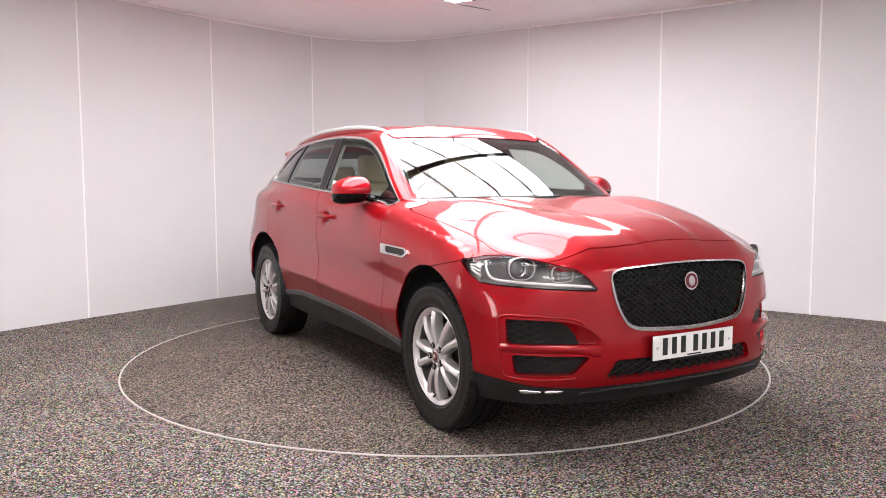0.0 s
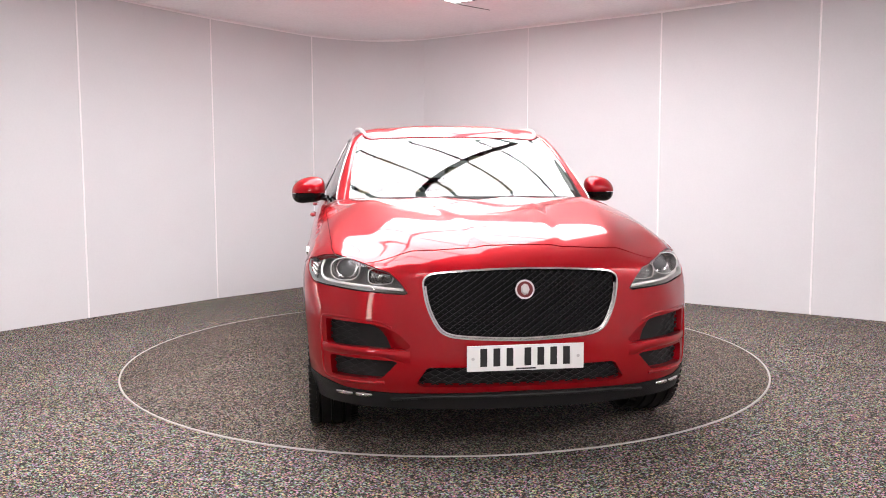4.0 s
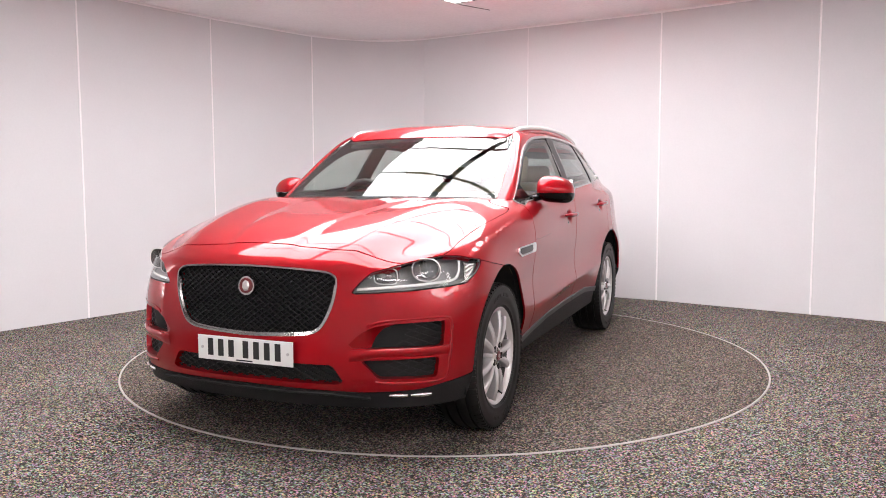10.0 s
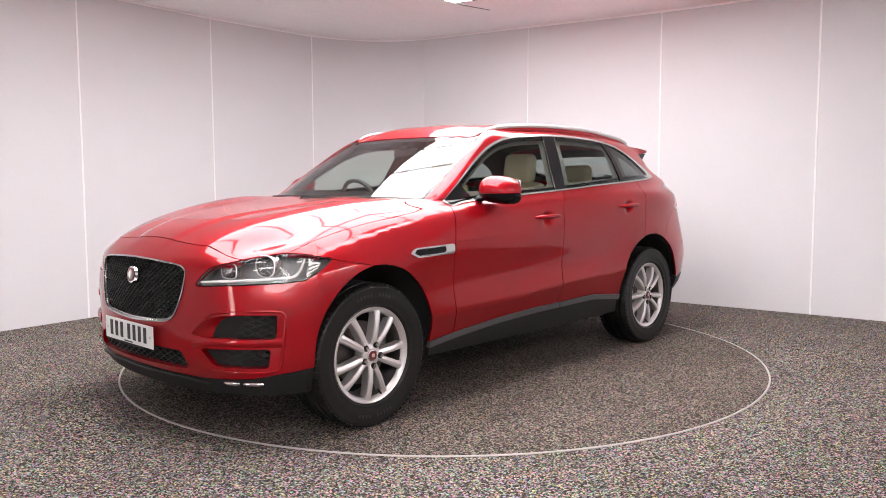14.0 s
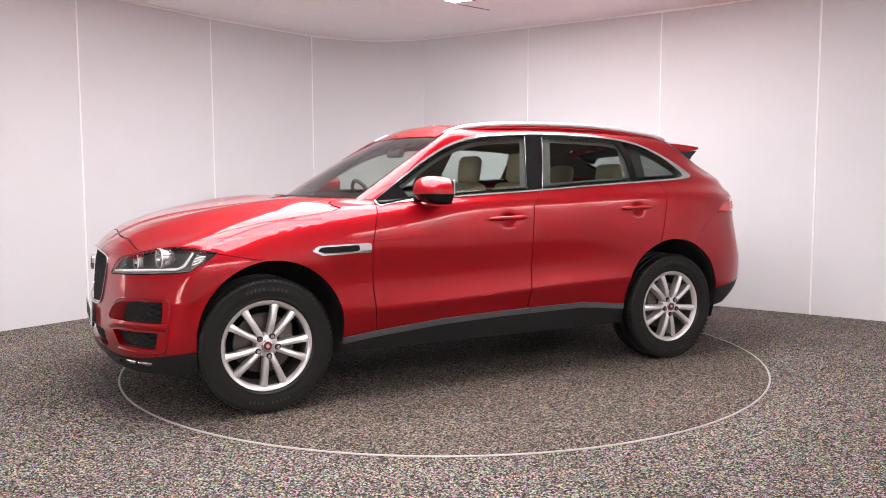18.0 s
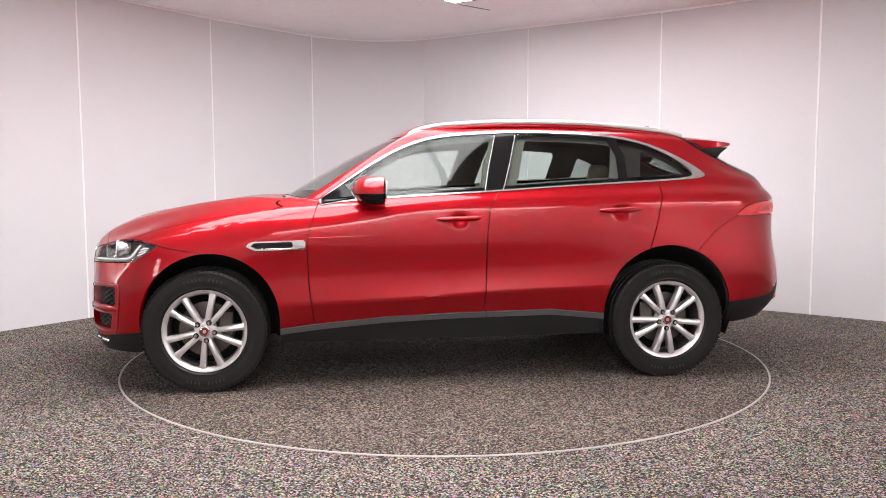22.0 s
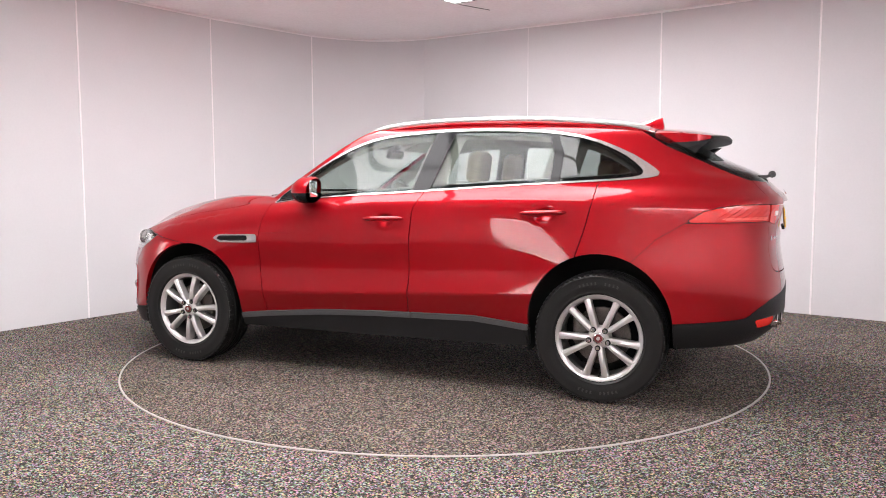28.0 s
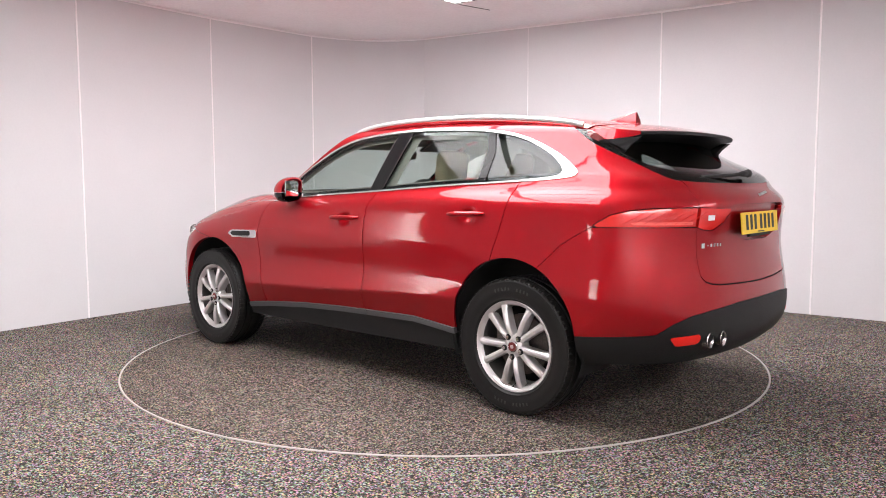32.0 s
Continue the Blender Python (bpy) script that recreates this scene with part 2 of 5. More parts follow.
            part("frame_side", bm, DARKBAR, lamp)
    bm = bmesh.new()
    box(bm, (0.068, 4.41, 0.05), Matrix.Translation(along_a * -0.015 + along_b * -0.51 + Vector((0, 0, HEIGHT - 0.025))) @ Matrix.Rotation(turn, 4, "Z"), 0.004)
    tagged(part("ceiling_beam", bm, DARKBAR), "dark beam between the ceiling light panels", "beam", kind="structure")
    bm = bmesh.new()
    box(bm, (0.41, 0.007, 0.004), Matrix.Translation((0.317, 2.286, HEIGHT - 0.002)) @ Matrix.Rotation(math.atan2(0.26, 0.315), 4, "Z"))
    tagged(part("ceiling_joint", bm, DARKBAR), "short dark joint line in the ceiling", "trim", kind="structure")
    # two upright studio lights beside the camera
    for x, y, face, wide in ((-3.05, -5.15, 37, 0.46), (-5.12, -1.40, 73, 0.50)):
        lamp = new("studio_light")
        lamp.matrix_basis = pose(x, y, 0, 0, 0, face - 90)
        tagged(lamp, "upright studio light with bright lamps on a stand", "studio light", "studio lights")
        bm = bmesh.new()
        box(bm, (wide + 0.06, 0.06, 1.74), pose(0, -0.03, 1.04), 0.01)
        part("housing", bm, DARKBAR, lamp)
        for k in range(2 if x < -4 else 0, 12):
            bm = bmesh.new()
            box(bm, (wide, 0.02, 0.062), pose(0, 0.012, 0.25 + 0.14 * k), 0.008)
            part("lamp_tube", bm, SOFT, lamp)
        bm = bmesh.new()
        tube(bm, 0.02, 0.16, pose(0, -0.03, 0.095), 16)
        part("stand", bm, DARKBAR, lamp)
        bm = bmesh.new()
        tube(bm, 0.25, 0.02, pose(0, -0.03, 0.0105), 32)
        part("foot", bm, DARKBAR, lamp)
    # the turntable's rim
    bm = bmesh.new()
    bmesh.ops.create_circle(bm, cap_ends=True, segments=160, radius=2.222)
    bmesh.ops.translate(bm, vec=(0, 0, 0.004), verts=bm.verts)
    table = new("turntable")
    tagged(table, "round car turntable flush in the flecked rubber floor", "turntable")
    part("turntable_top", bm, TABLETOP, table, "brownish worn rubber turntable top")
    verts, faces = [], []
    for k in range(160):
        a = 2 * math.pi * k / 160
        for r, z in ((2.224, 0.001), (2.224, 0.0060), (2.235, 0.0060), (2.235, 0.001)):
            verts.append((r * math.cos(a), r * math.sin(a), z))
        b, c = 4 * k, 4 * ((k + 1) % 160)
        faces += [(b + i, c + i, c + i + 1, b + i + 1) for i in range(3)]
    obj("rim", verts, faces, RING, table, "thin pale metal rim")
    return table


TABLE = build_room()


# ---- the car's skin: one smooth surface through fourteen feature lines ----
# Car space: x forward, y to the car's left, z up, origin on the ground midway between the axles.
# Each line runs from the front centre round the left side to the rear centre in seventeen stations.
# lower edge
LOWER_EDGE_X = [2.19, 2.175, 2.13, 2.06, 1.94, 1.79, 1.437, 0.95, 0.3, -0.35, -1, -1.437, -1.85, -2.08, -2.22, -2.29, -2.31]
LOWER_EDGE_Y = [0, 0.27, 0.5, 0.71, 0.84, 0.9, 0.9, 0.88, 0.87, 0.87, 0.88, 0.9, 0.88, 0.79, 0.61, 0.31, 0]
LOWER_EDGE_Z = [0.245, 0.245, 0.245, 0.25, 0.25, 0.25, 0.28, 0.285, 0.28, 0.28, 0.29, 0.31, 0.335, 0.35, 0.35, 0.35, 0.35]
# top of the lower cladding
CLADDING_TOP_X = [2.25, 2.235, 2.19, 2.105, 1.975, 1.8, 1.437, 0.95, 0.3, -0.35, -1, -1.437, -1.85, -2.152, -2.312, -2.387, -2.402]
CLADDING_TOP_Y = [0, 0.27, 0.5, 0.715, 0.855, 0.94, 0.955, 0.918, 0.897, 0.897, 0.915, 0.955, 0.945, 0.82, 0.62, 0.31, 0]
CLADDING_TOP_Z = [0.36, 0.36, 0.36, 0.37, 0.38, 0.39, 0.4, 0.4, 0.41, 0.42, 0.43, 0.44, 0.45, 0.45, 0.45, 0.45, 0.45]
# door crease
DOOR_CREASE_X = [2.255, 2.24, 2.195, 2.11, 1.975, 1.81, 1.437, 0.95, 0.3, -0.35, -1, -1.437, -1.85, -2.162, -2.327, -2.4, -2.412]
DOOR_CREASE_Y = [0, 0.27, 0.5, 0.705, 0.85, 0.945, 0.965, 0.948, 0.945, 0.945, 0.952, 0.966, 0.955, 0.85, 0.65, 0.32, 0]
DOOR_CREASE_Z = [0.5, 0.5, 0.5, 0.5, 0.51, 0.52, 0.53, 0.52, 0.54, 0.575, 0.6, 0.61, 0.6, 0.57, 0.55, 0.55, 0.55]
# waist of the doors
WAIST_X = [2.245, 2.23, 2.185, 2.105, 1.965, 1.81, 1.437, 0.95, 0.3, -0.35, -1, -1.437, -1.86, -2.162, -2.322, -2.397, -2.412]
WAIST_Y = [0, 0.27, 0.5, 0.705, 0.85, 0.945, 0.968, 0.942, 0.925, 0.924, 0.94, 0.968, 0.955, 0.855, 0.65, 0.32, 0]
WAIST_Z = [0.68, 0.68, 0.68, 0.69, 0.69, 0.7, 0.7, 0.7, 0.7, 0.7, 0.7, 0.71, 0.69, 0.67, 0.66, 0.655, 0.655]
# flank
FLANK_X = [2.225, 2.212, 2.17, 2.085, 1.925, 1.79, 1.437, 0.95, 0.3, -0.35, -1, -1.437, -1.86, -2.122, -2.288, -2.363, -2.378]
FLANK_Y = [0, 0.27, 0.5, 0.7, 0.84, 0.93, 0.962, 0.956, 0.94, 0.935, 0.942, 0.958, 0.925, 0.845, 0.65, 0.32, 0]
FLANK_Z = [0.82, 0.82, 0.81, 0.8, 0.8, 0.83, 0.85, 0.86, 0.86, 0.87, 0.88, 0.88, 0.87, 0.86, 0.86, 0.86, 0.86]
# under the shoulder
UNDER_SHOULDER_X = [2.215, 2.2, 2.155, 2.055, 1.895, 1.74, 1.437, 0.95, 0.3, -0.35, -1, -1.437, -1.87, -2.102, -2.283, -2.373, -2.393]
UNDER_SHOULDER_Y = [0, 0.27, 0.49, 0.68, 0.8, 0.86, 0.895, 0.93, 0.927, 0.927, 0.930, 0.932, 0.90, 0.82, 0.65, 0.32, 0]
UNDER_SHOULDER_Z = [0.865, 0.865, 0.868, 0.88, 0.92, 0.95, 0.99, 1.01, 1.03, 1.04, 1.05, 1.05, 1.04, 1.03, 1.03, 1.03, 1.03]
# edge of the bonnet, then the shoulder
SHOULDER_X = [2.19, 2.175, 2.12, 1.99, 1.84, 1.7, 1.4, 0.93, 0.3, -0.35, -1, -1.437, -1.87, -2.097, -2.282, -2.382, -2.407]
SHOULDER_Y = [0, 0.27, 0.47, 0.63, 0.74, 0.79, 0.83, 0.865, 0.897, 0.903, 0.904, 0.902, 0.866, 0.788, 0.63, 0.32, 0]
SHOULDER_Z = [0.9, 0.901, 0.912, 0.935, 0.962, 1, 1.055, 1.095, 1.12, 1.14, 1.16, 1.165, 1.16, 1.15, 1.148, 1.148, 1.148]
# front third of the bonnet, then the foot of the windows
BONNET_FRONT_X = [2.06, 2.04, 1.98, 1.86, 1.72, 1.58, 1.33, 0.92, 0.3, -0.35, -1, -1.43, -1.85, -2.07, -2.235, -2.33, -2.345]
BONNET_FRONT_Y = [0, 0.26, 0.45, 0.58, 0.67, 0.71, 0.755, 0.805, 0.872, 0.88, 0.872, 0.845, 0.8, 0.735, 0.6, 0.3, 0]
BONNET_FRONT_Z = [0.992, 0.994, 0.997, 1.010, 1.038, 1.065, 1.105, 1.12, 1.145, 1.175, 1.205, 1.22, 1.222, 1.21, 1.21, 1.21, 1.21]
# rear third of the bonnet, then the chrome strip
BONNET_REAR_X = [1.65, 1.63, 1.58, 1.5, 1.4, 1.3, 1.15, 0.9, 0.3, -0.35, -1, -1.42, -1.83, -2.06, -2.22, -2.3, -2.315]
BONNET_REAR_Y = [0, 0.25, 0.42, 0.53, 0.6, 0.645, 0.69, 0.765, 0.85, 0.862, 0.853, 0.822, 0.77, 0.705, 0.58, 0.29, 0]
BONNET_REAR_Z = [1.091, 1.096, 1.103, 1.115, 1.131, 1.139, 1.146, 1.135, 1.175, 1.21, 1.25, 1.27, 1.272, 1.258, 1.245, 1.243, 1.243]
# foot of the windscreen, then the lower glass
SCREEN_FOOT_X = [1, 0.983, 0.952, 0.919, 0.892, 0.874, 0.854, 0.826, 0.28, -0.35, -1, -1.4, -1.79, -2.03, -2.2, -2.275, -2.285]
SCREEN_FOOT_Y = [0, 0.24, 0.4, 0.52, 0.6, 0.65, 0.695, 0.75, 0.828, 0.8465, 0.8365, 0.799, 0.738, 0.66, 0.56, 0.28, 0]
SCREEN_FOOT_Z = [1.165, 1.165, 1.163, 1.16, 1.158, 1.156, 1.155, 1.15, 1.21, 1.245, 1.29, 1.315, 1.32, 1.3, 1.28, 1.275, 1.275]
# half way up the glass
MID_GLASS_X = [0.645, 0.632, 0.609, 0.585, 0.565, 0.553, 0.539, 0.513, 0.15, -0.35, -0.95, -1.3, -1.66, -1.9, -2, -2.06, -2.07]
MID_GLASS_Y = [0, 0.23, 0.38, 0.49, 0.565, 0.61, 0.655, 0.7, 0.751, 0.778, 0.778, 0.756, 0.699, 0.625, 0.52, 0.27, 0]
MID_GLASS_Z = [1.376, 1.375, 1.372, 1.368, 1.364, 1.361, 1.358, 1.362, 1.37, 1.385, 1.4, 1.41, 1.41, 1.4, 1.385, 1.38, 1.38]
# edge of the roof
ROOF_EDGE_X = [0.28, 0.273, 0.2615, 0.249, 0.238, 0.229, 0.218, 0.182, 0, -0.4, -0.9, -1.2, -1.5, -1.72, -1.8, -1.85, -1.86]
ROOF_EDGE_Y = [0, 0.21, 0.34, 0.44, 0.51, 0.55, 0.58, 0.61, 0.625, 0.65, 0.655, 0.645, 0.625, 0.585, 0.5, 0.25, 0]
ROOF_EDGE_Z = [1.55, 1.549, 1.547, 1.544, 1.541, 1.538, 1.545, 1.568, 1.587, 1.59, 1.585, 1.575, 1.555, 1.525, 1.505, 1.5, 1.5]
# half way over the roof
ROOF_HALF_X = [0.15, 0.148, 0.143, 0.136, 0.13, 0.12, 0.1, 0.05, -0.12, -0.42, -0.85, -1.12, -1.4, -1.6, -1.68, -1.74, -1.75]
ROOF_HALF_Y = [0, 0.14, 0.23, 0.29, 0.33, 0.36, 0.38, 0.39, 0.4, 0.41, 0.41, 0.41, 0.4, 0.37, 0.31, 0.15, 0]
ROOF_HALF_Z = [1.621, 1.62, 1.618, 1.618, 1.618, 1.618, 1.62, 1.626, 1.64, 1.648, 1.645, 1.635, 1.618, 1.585, 1.57, 1.56, 1.56]
# ridge of the roof
ROOF_RIDGE_X = [0.02, 0.018, 0.015, 0.01, 0, -0.02, -0.05, -0.1, -0.22, -0.45, -0.8, -1.04, -1.28, -1.46, -1.56, -1.62, -1.64]
ROOF_RIDGE_Y = [0, 0, 0, 0, 0, 0, 0, 0, 0, 0, 0, 0, 0, 0, 0, 0, 0]
ROOF_RIDGE_Z = [1.643, 1.643, 1.643, 1.644, 1.645, 1.646, 1.648, 1.651, 1.656, 1.66, 1.656, 1.648, 1.635, 1.618, 1.61, 1.606, 1.605]
LINES = [(LOWER_EDGE_X, LOWER_EDGE_Y, LOWER_EDGE_Z),
         (CLADDING_TOP_X, CLADDING_TOP_Y, CLADDING_TOP_Z),
         (DOOR_CREASE_X, DOOR_CREASE_Y, DOOR_CREASE_Z),
         (WAIST_X, WAIST_Y, WAIST_Z),
         (FLANK_X, FLANK_Y, FLANK_Z),
         (UNDER_SHOULDER_X, UNDER_SHOULDER_Y, UNDER_SHOULDER_Z),
         (SHOULDER_X, SHOULDER_Y, SHOULDER_Z),
         (BONNET_FRONT_X, BONNET_FRONT_Y, BONNET_FRONT_Z),
         (BONNET_REAR_X, BONNET_REAR_Y, BONNET_REAR_Z),
         (SCREEN_FOOT_X, SCREEN_FOOT_Y, SCREEN_FOOT_Z),
         (MID_GLASS_X, MID_GLASS_Y, MID_GLASS_Z),
         (ROOF_EDGE_X, ROOF_EDGE_Y, ROOF_EDGE_Z),
         (ROOF_HALF_X, ROOF_HALF_Y, ROOF_HALF_Z),
         (ROOF_RIDGE_X, ROOF_RIDGE_Y, ROOF_RIDGE_Z)]
ALONG = [14, 13, 12, 12, 14, 22, 30, 36, 36, 36, 26, 24, 20, 14, 14, 14]
ACROSS = [6, 8, 9, 9, 9, 8, 8, 12, 16, 14, 12, 8, 8]


def spline_rows(P, counts, mirror=None):
    """A C2 cubic spline through the rows of P (n, k, 3), by chord length in every column. mirror: reflect at both ends."""
    P = np.asarray(P, float)
    if mirror is not None:
        P = np.concatenate([P[2:0:-1] * mirror, P, P[-2:-4:-1] * mirror])
    n, k, _ = P.shape
    h = np.maximum(np.linalg.norm(np.diff(P, axis=0), axis=2), 1e-4) ** 0.75
    out = []
    S = np.zeros_like(P)
    for c in range(k):
        hc = h[:, c]
        A = np.zeros((n, n))
        B = np.zeros((n, 3))
        A[0, 0] = A[-1, -1] = 1
        for i in range(1, n - 1):
            A[i, i - 1], A[i, i], A[i, i + 1] = hc[i - 1], 2 * (hc[i - 1] + hc[i]), hc[i]
            B[i] = 6 * ((P[i + 1, c] - P[i, c]) / hc[i] - (P[i, c] - P[i - 1, c]) / hc[i - 1])
        S[:, c] = np.linalg.solve(A, B)
    first = 2 if mirror is not None else 0
    for s, m in enumerate(counts):
        i = s + first
        hi = h[i][:, None]
        for j in range(m + (s == len(counts) - 1)):
            b = j / m
            a = 1 - b
            out.append(a * P[i] + b * P[i + 1] + ((a ** 3 - a) * S[i] + (b ** 3 - b) * S[i + 1]) * hi ** 2 / 6)
    return np.array(out)


def skin():
    """Points of the left half as a grid (across, along, 5): x, y, z, line number, station number."""
    P = np.array([np.stack([x, y, z], 1) for x, y, z in LINES], float)          # (14, 17, 3)
    whole = spline_rows(P, ACROSS)
    def crease(*cuts):
        parts = []
        for i, j in zip((0,) + cuts, cuts + (13,)):
            parts.append(spline_rows(P[i:j + 1], ACROSS[i:j])[:None if j == 13 else -1])
        return np.concatenate(parts)

    def ease(lo, hi):
        w = np.clip((np.arange(17) - lo) / (hi - lo), 0, 1)
        return (w * w * (3 - 2 * w))[None, :, None]

    # folds at the foot of the glass and, in front, along the windscreen's head
    rows = crease(9, 11) * (1 - ease(6, 8)) + crease(9) * (ease(6, 8) - ease(9.5, 11.5)) + whole * ease(9.5, 11.5)
    door = ease(6.6, 7.4) * (1 - ease(10.2, 11.0))                          # sharp crease low on the doors
    rows = rows * (1 - door) + crease(2, 9) * door
    G = spline_rows(rows.transpose(1, 0, 2), ALONG, np.array([1, -1, 1.0])).transpose(1, 0, 2)
    G[:, 0, 1] = G[:, -1, 1] = 0
    G[-1, :, 1] = 0
    v = np.concatenate([s + np.arange(m) / m for s, m in enumerate(ACROSS)] + [[len(ACROSS)]])
    u = np.concatenate([s + np.arange(m) / m for s, m in enumerate(ALONG)] + [[len(ALONG)]])
    V, U = np.meshgrid(v, u, indexing="ij")
    # the bonnet is faired to one smooth sheet inside its border
    sel = (V > 6.0) & (V < 8.95) & (U < 6.2)
    terms = lambda x, y: np.stack([(x - 1.5) ** i * y ** (2 * j) for i in range(6) for j in range(5) if i + j < 6], -1)
    coef = np.linalg.lstsq(terms(G[sel][:, 0], G[sel][:, 1]), G[sel][:, 2], rcond=None)[0]
    step = lambda w: np.clip(w, 0, 1) ** 2 * (3 - 2 * np.clip(w, 0, 1))
    near = step((V - 6.2) / 0.6) * step((8.95 - V) / 0.35) * step((6.4 - U) / 1.0)
    G[..., 2] += near * (terms(G[..., 0], G[..., 1]) @ coef - G[..., 2])
    # so are the windscreen and the side glass
    sel = (V > 9.0) & (V < 11.0) & (U < 6.5)
    terms = lambda x, y: np.stack([(x - 0.6) ** i * y ** (2 * j) for i in range(3) for j in range(3)], -1)
    coef = np.linalg.lstsq(terms(G[sel][:, 0], G[sel][:, 1]), G[sel][:, 2], rcond=None)[0]
    near = (V >= 9.0) * step((11.0 - V) / 0.12) * step((6.7 - U) / 0.5)
    G[..., 2] += near * (terms(G[..., 0], G[..., 1]) @ coef - G[..., 2])
    sel = (V > 8.3) & (V < 10.8) & (U > 7.2) & (U < 12.4)
    terms = lambda x, z: np.stack([(x + 0.5) ** i * (z - 1.35) ** j for i in range(5) for j in range(3) if i + j < 6], -1)
    coef = np.linalg.lstsq(terms(G[sel][:, 0], G[sel][:, 2]), G[sel][:, 1], rcond=None)[0]
    near = step((V - 8.1) / 0.5) * step((11.0 - V) / 0.35) * step((U - 6.9) / 0.5) * step((12.7 - U) / 0.7)
    G[..., 1] += near * (terms(G[..., 0], G[..., 2]) @ coef - G[..., 1])
    # flat middle of the bonnet with a soft edge before it falls to the wings
    y0 = 0.46 + 0.14 * (2.05 - G[..., 0])
    ay = np.abs(G[..., 1])
    crown = np.where(ay < y0, (ay / y0) ** 2, 1 - step((ay - y0) / 0.20))
    over = np.clip((G[..., 0] - 0.95) / 0.25, 0, 1) * np.clip((2.19 - G[..., 0]) / 0.12, 0, 1) * (np.abs(G[..., 1]) < 0.9) * (G[..., 2] > 0.88)
    G[..., 2] += 0.018 * over * (crown - 0.45)
    for y0, slope, high, soft in ((0.19, 0.15, 0.010, 0.009),):          # raised middle of the bonnet
        rise = 1 / (1 + np.exp((np.abs(G[..., 1]) - y0 - slope * (2.05 - G[..., 0])) / soft))
        G[..., 2] += high * over * rise
    for hx, hz in ((-0.095, 1.015), (-1.12, 1.062)):                     # finger hollows behind the door handles
        dent = 0.024 * np.exp(-((G[..., 0] - hx) / 0.042) ** 4 - ((G[..., 2] - hz) / 0.032) ** 4)
        G[..., 1] -= np.where(G[..., 1] > 0.8, dent, 0)
    return np.concatenate([G, V[..., None], U[..., None]], 2)


SKIN = skin()
NV, NU = SKIN.shape[:2]
_n = np.cross(np.gradient(SKIN[..., :3], axis=1), np.gradient(SKIN[..., :3], axis=0))
_n /= np.maximum(np.linalg.norm(_n, axis=2, keepdims=True), 1e-9)
_n[:, 0, 1] = _n[:, -1, 1] = 0
if _n[NV // 4, NU // 2, 1] < 0:
    _n = -_n
POINTS = np.concatenate([SKIN, _n], 2).reshape(-1, 8)     # x, y, z, line, station, normal
QUADS = [(i * NU + j, i * NU + j + 1, (i + 1) * NU + j + 1, (i + 1) * NU + j) for i in range(NV - 1) for j in range(NU - 1)]


def clip(mesh, field):
    """Keep what lies where field(points) < 0; new corners are set on the border itself."""
    V, F = mesh
    f = field(V)
    keep = f < 0
    out, made, extra = [], {}, []
    base = len(V)
    for q in F:
        s = [keep[i] for i in q]
        if all(s):
            out.append(q)
        elif any(s):
            poly = []
            for a, b in zip(q, q[1:] + q[:1]):
                if keep[a]:
                    poly.append(a)
                if keep[a] != keep[b]:
                    key = (a, b) if a < b else (b, a)
                    if key not in made:
                        t = f[key[0]] / (f[key[0]] - f[key[1]])
                        made[key] = base + len(extra)
                        extra.append(V[key[0]] * (1 - t) + V[key[1]] * t)
                    poly.append(made[key])
            if len(poly) > 2:
                out.append(tuple(poly))
    V = np.concatenate([V, np.array(extra).reshape(-1, V.shape[1])]) if extra else V
    used = sorted({i for q in out for i in q})
    new_id = {o: k for k, o in enumerate(used)}
    return V[used], [tuple(new_id[i] for i in q) for q in out]


def region(*fields, start=None):
    mesh = start or (POINTS, QUADS)
    if start is None and fields:          # a quick first cut
        f = np.max([g(POINTS) for g in fields], axis=0)
        near = f < 0.06
        mesh = (POINTS, [q for q in QUADS if near[q[0]] or near[q[2]]])
    for g in fields:
        mesh = clip(mesh, g)
    return mesh


def shift(mesh, d):
    V = mesh[0].copy()
    V[:, :3] += V[:, 5:8] * d
    return V, mesh[1]


def flange(mesh, depth, outward=0.0):
    """Turn the border of a panel inward, as pressed sheet is."""
    V, F = mesh
    V = V.copy()
    V[:, :3] += V[:, 5:8] * outward
    count = {}
    for q in F:
        for a, b in zip(q, q[1:] + q[:1]):
            k = (a, b) if a < b else (b, a)
            count[k] = None if k in count else (a, b)
    border = [e for e in count.values() if e and not (abs(V[e[0], 1]) < 1e-6 and abs(V[e[1], 1]) < 1e-6)]
    ids = {}
    extra = []
    for e in border:
        for i in e:
            if i not in ids:
                ids[i] = len(V) + len(extra)
                p = V[i].copy()
                p[:3] -= p[5:8] * depth
                extra.append(p)
    if not extra:
        return V, F
    return np.concatenate([V, np.array(extra)]), F + [(b, a, ids[a], ids[b]) for a, b in border]


def mirrored(mesh):
    V = mesh[0].copy()
    V[:, 1] *= -1
    return V, [tuple(reversed(q)) for q in mesh[1]]


def both(mesh):
    """The left half and its mirror image as one mesh, joined at the middle."""
    V, F = mesh
    W, G = mirrored(mesh)
    n = len(V)
    same = np.abs(V[:, 1]) < 1e-6
    ids = np.where(same, np.arange(n), np.arange(n) + n)
    return np.concatenate([V, W]), F + [tuple(int(ids[i]) for i in q) for q in G]


def loose(mesh):
    """Drop unused points."""
    V, F = mesh
    used = sorted({i for q in F for i in q})
    ids = {o: k for k, o in enumerate(used)}
    return V[used], [tuple(ids[i] for i in q) for q in F]


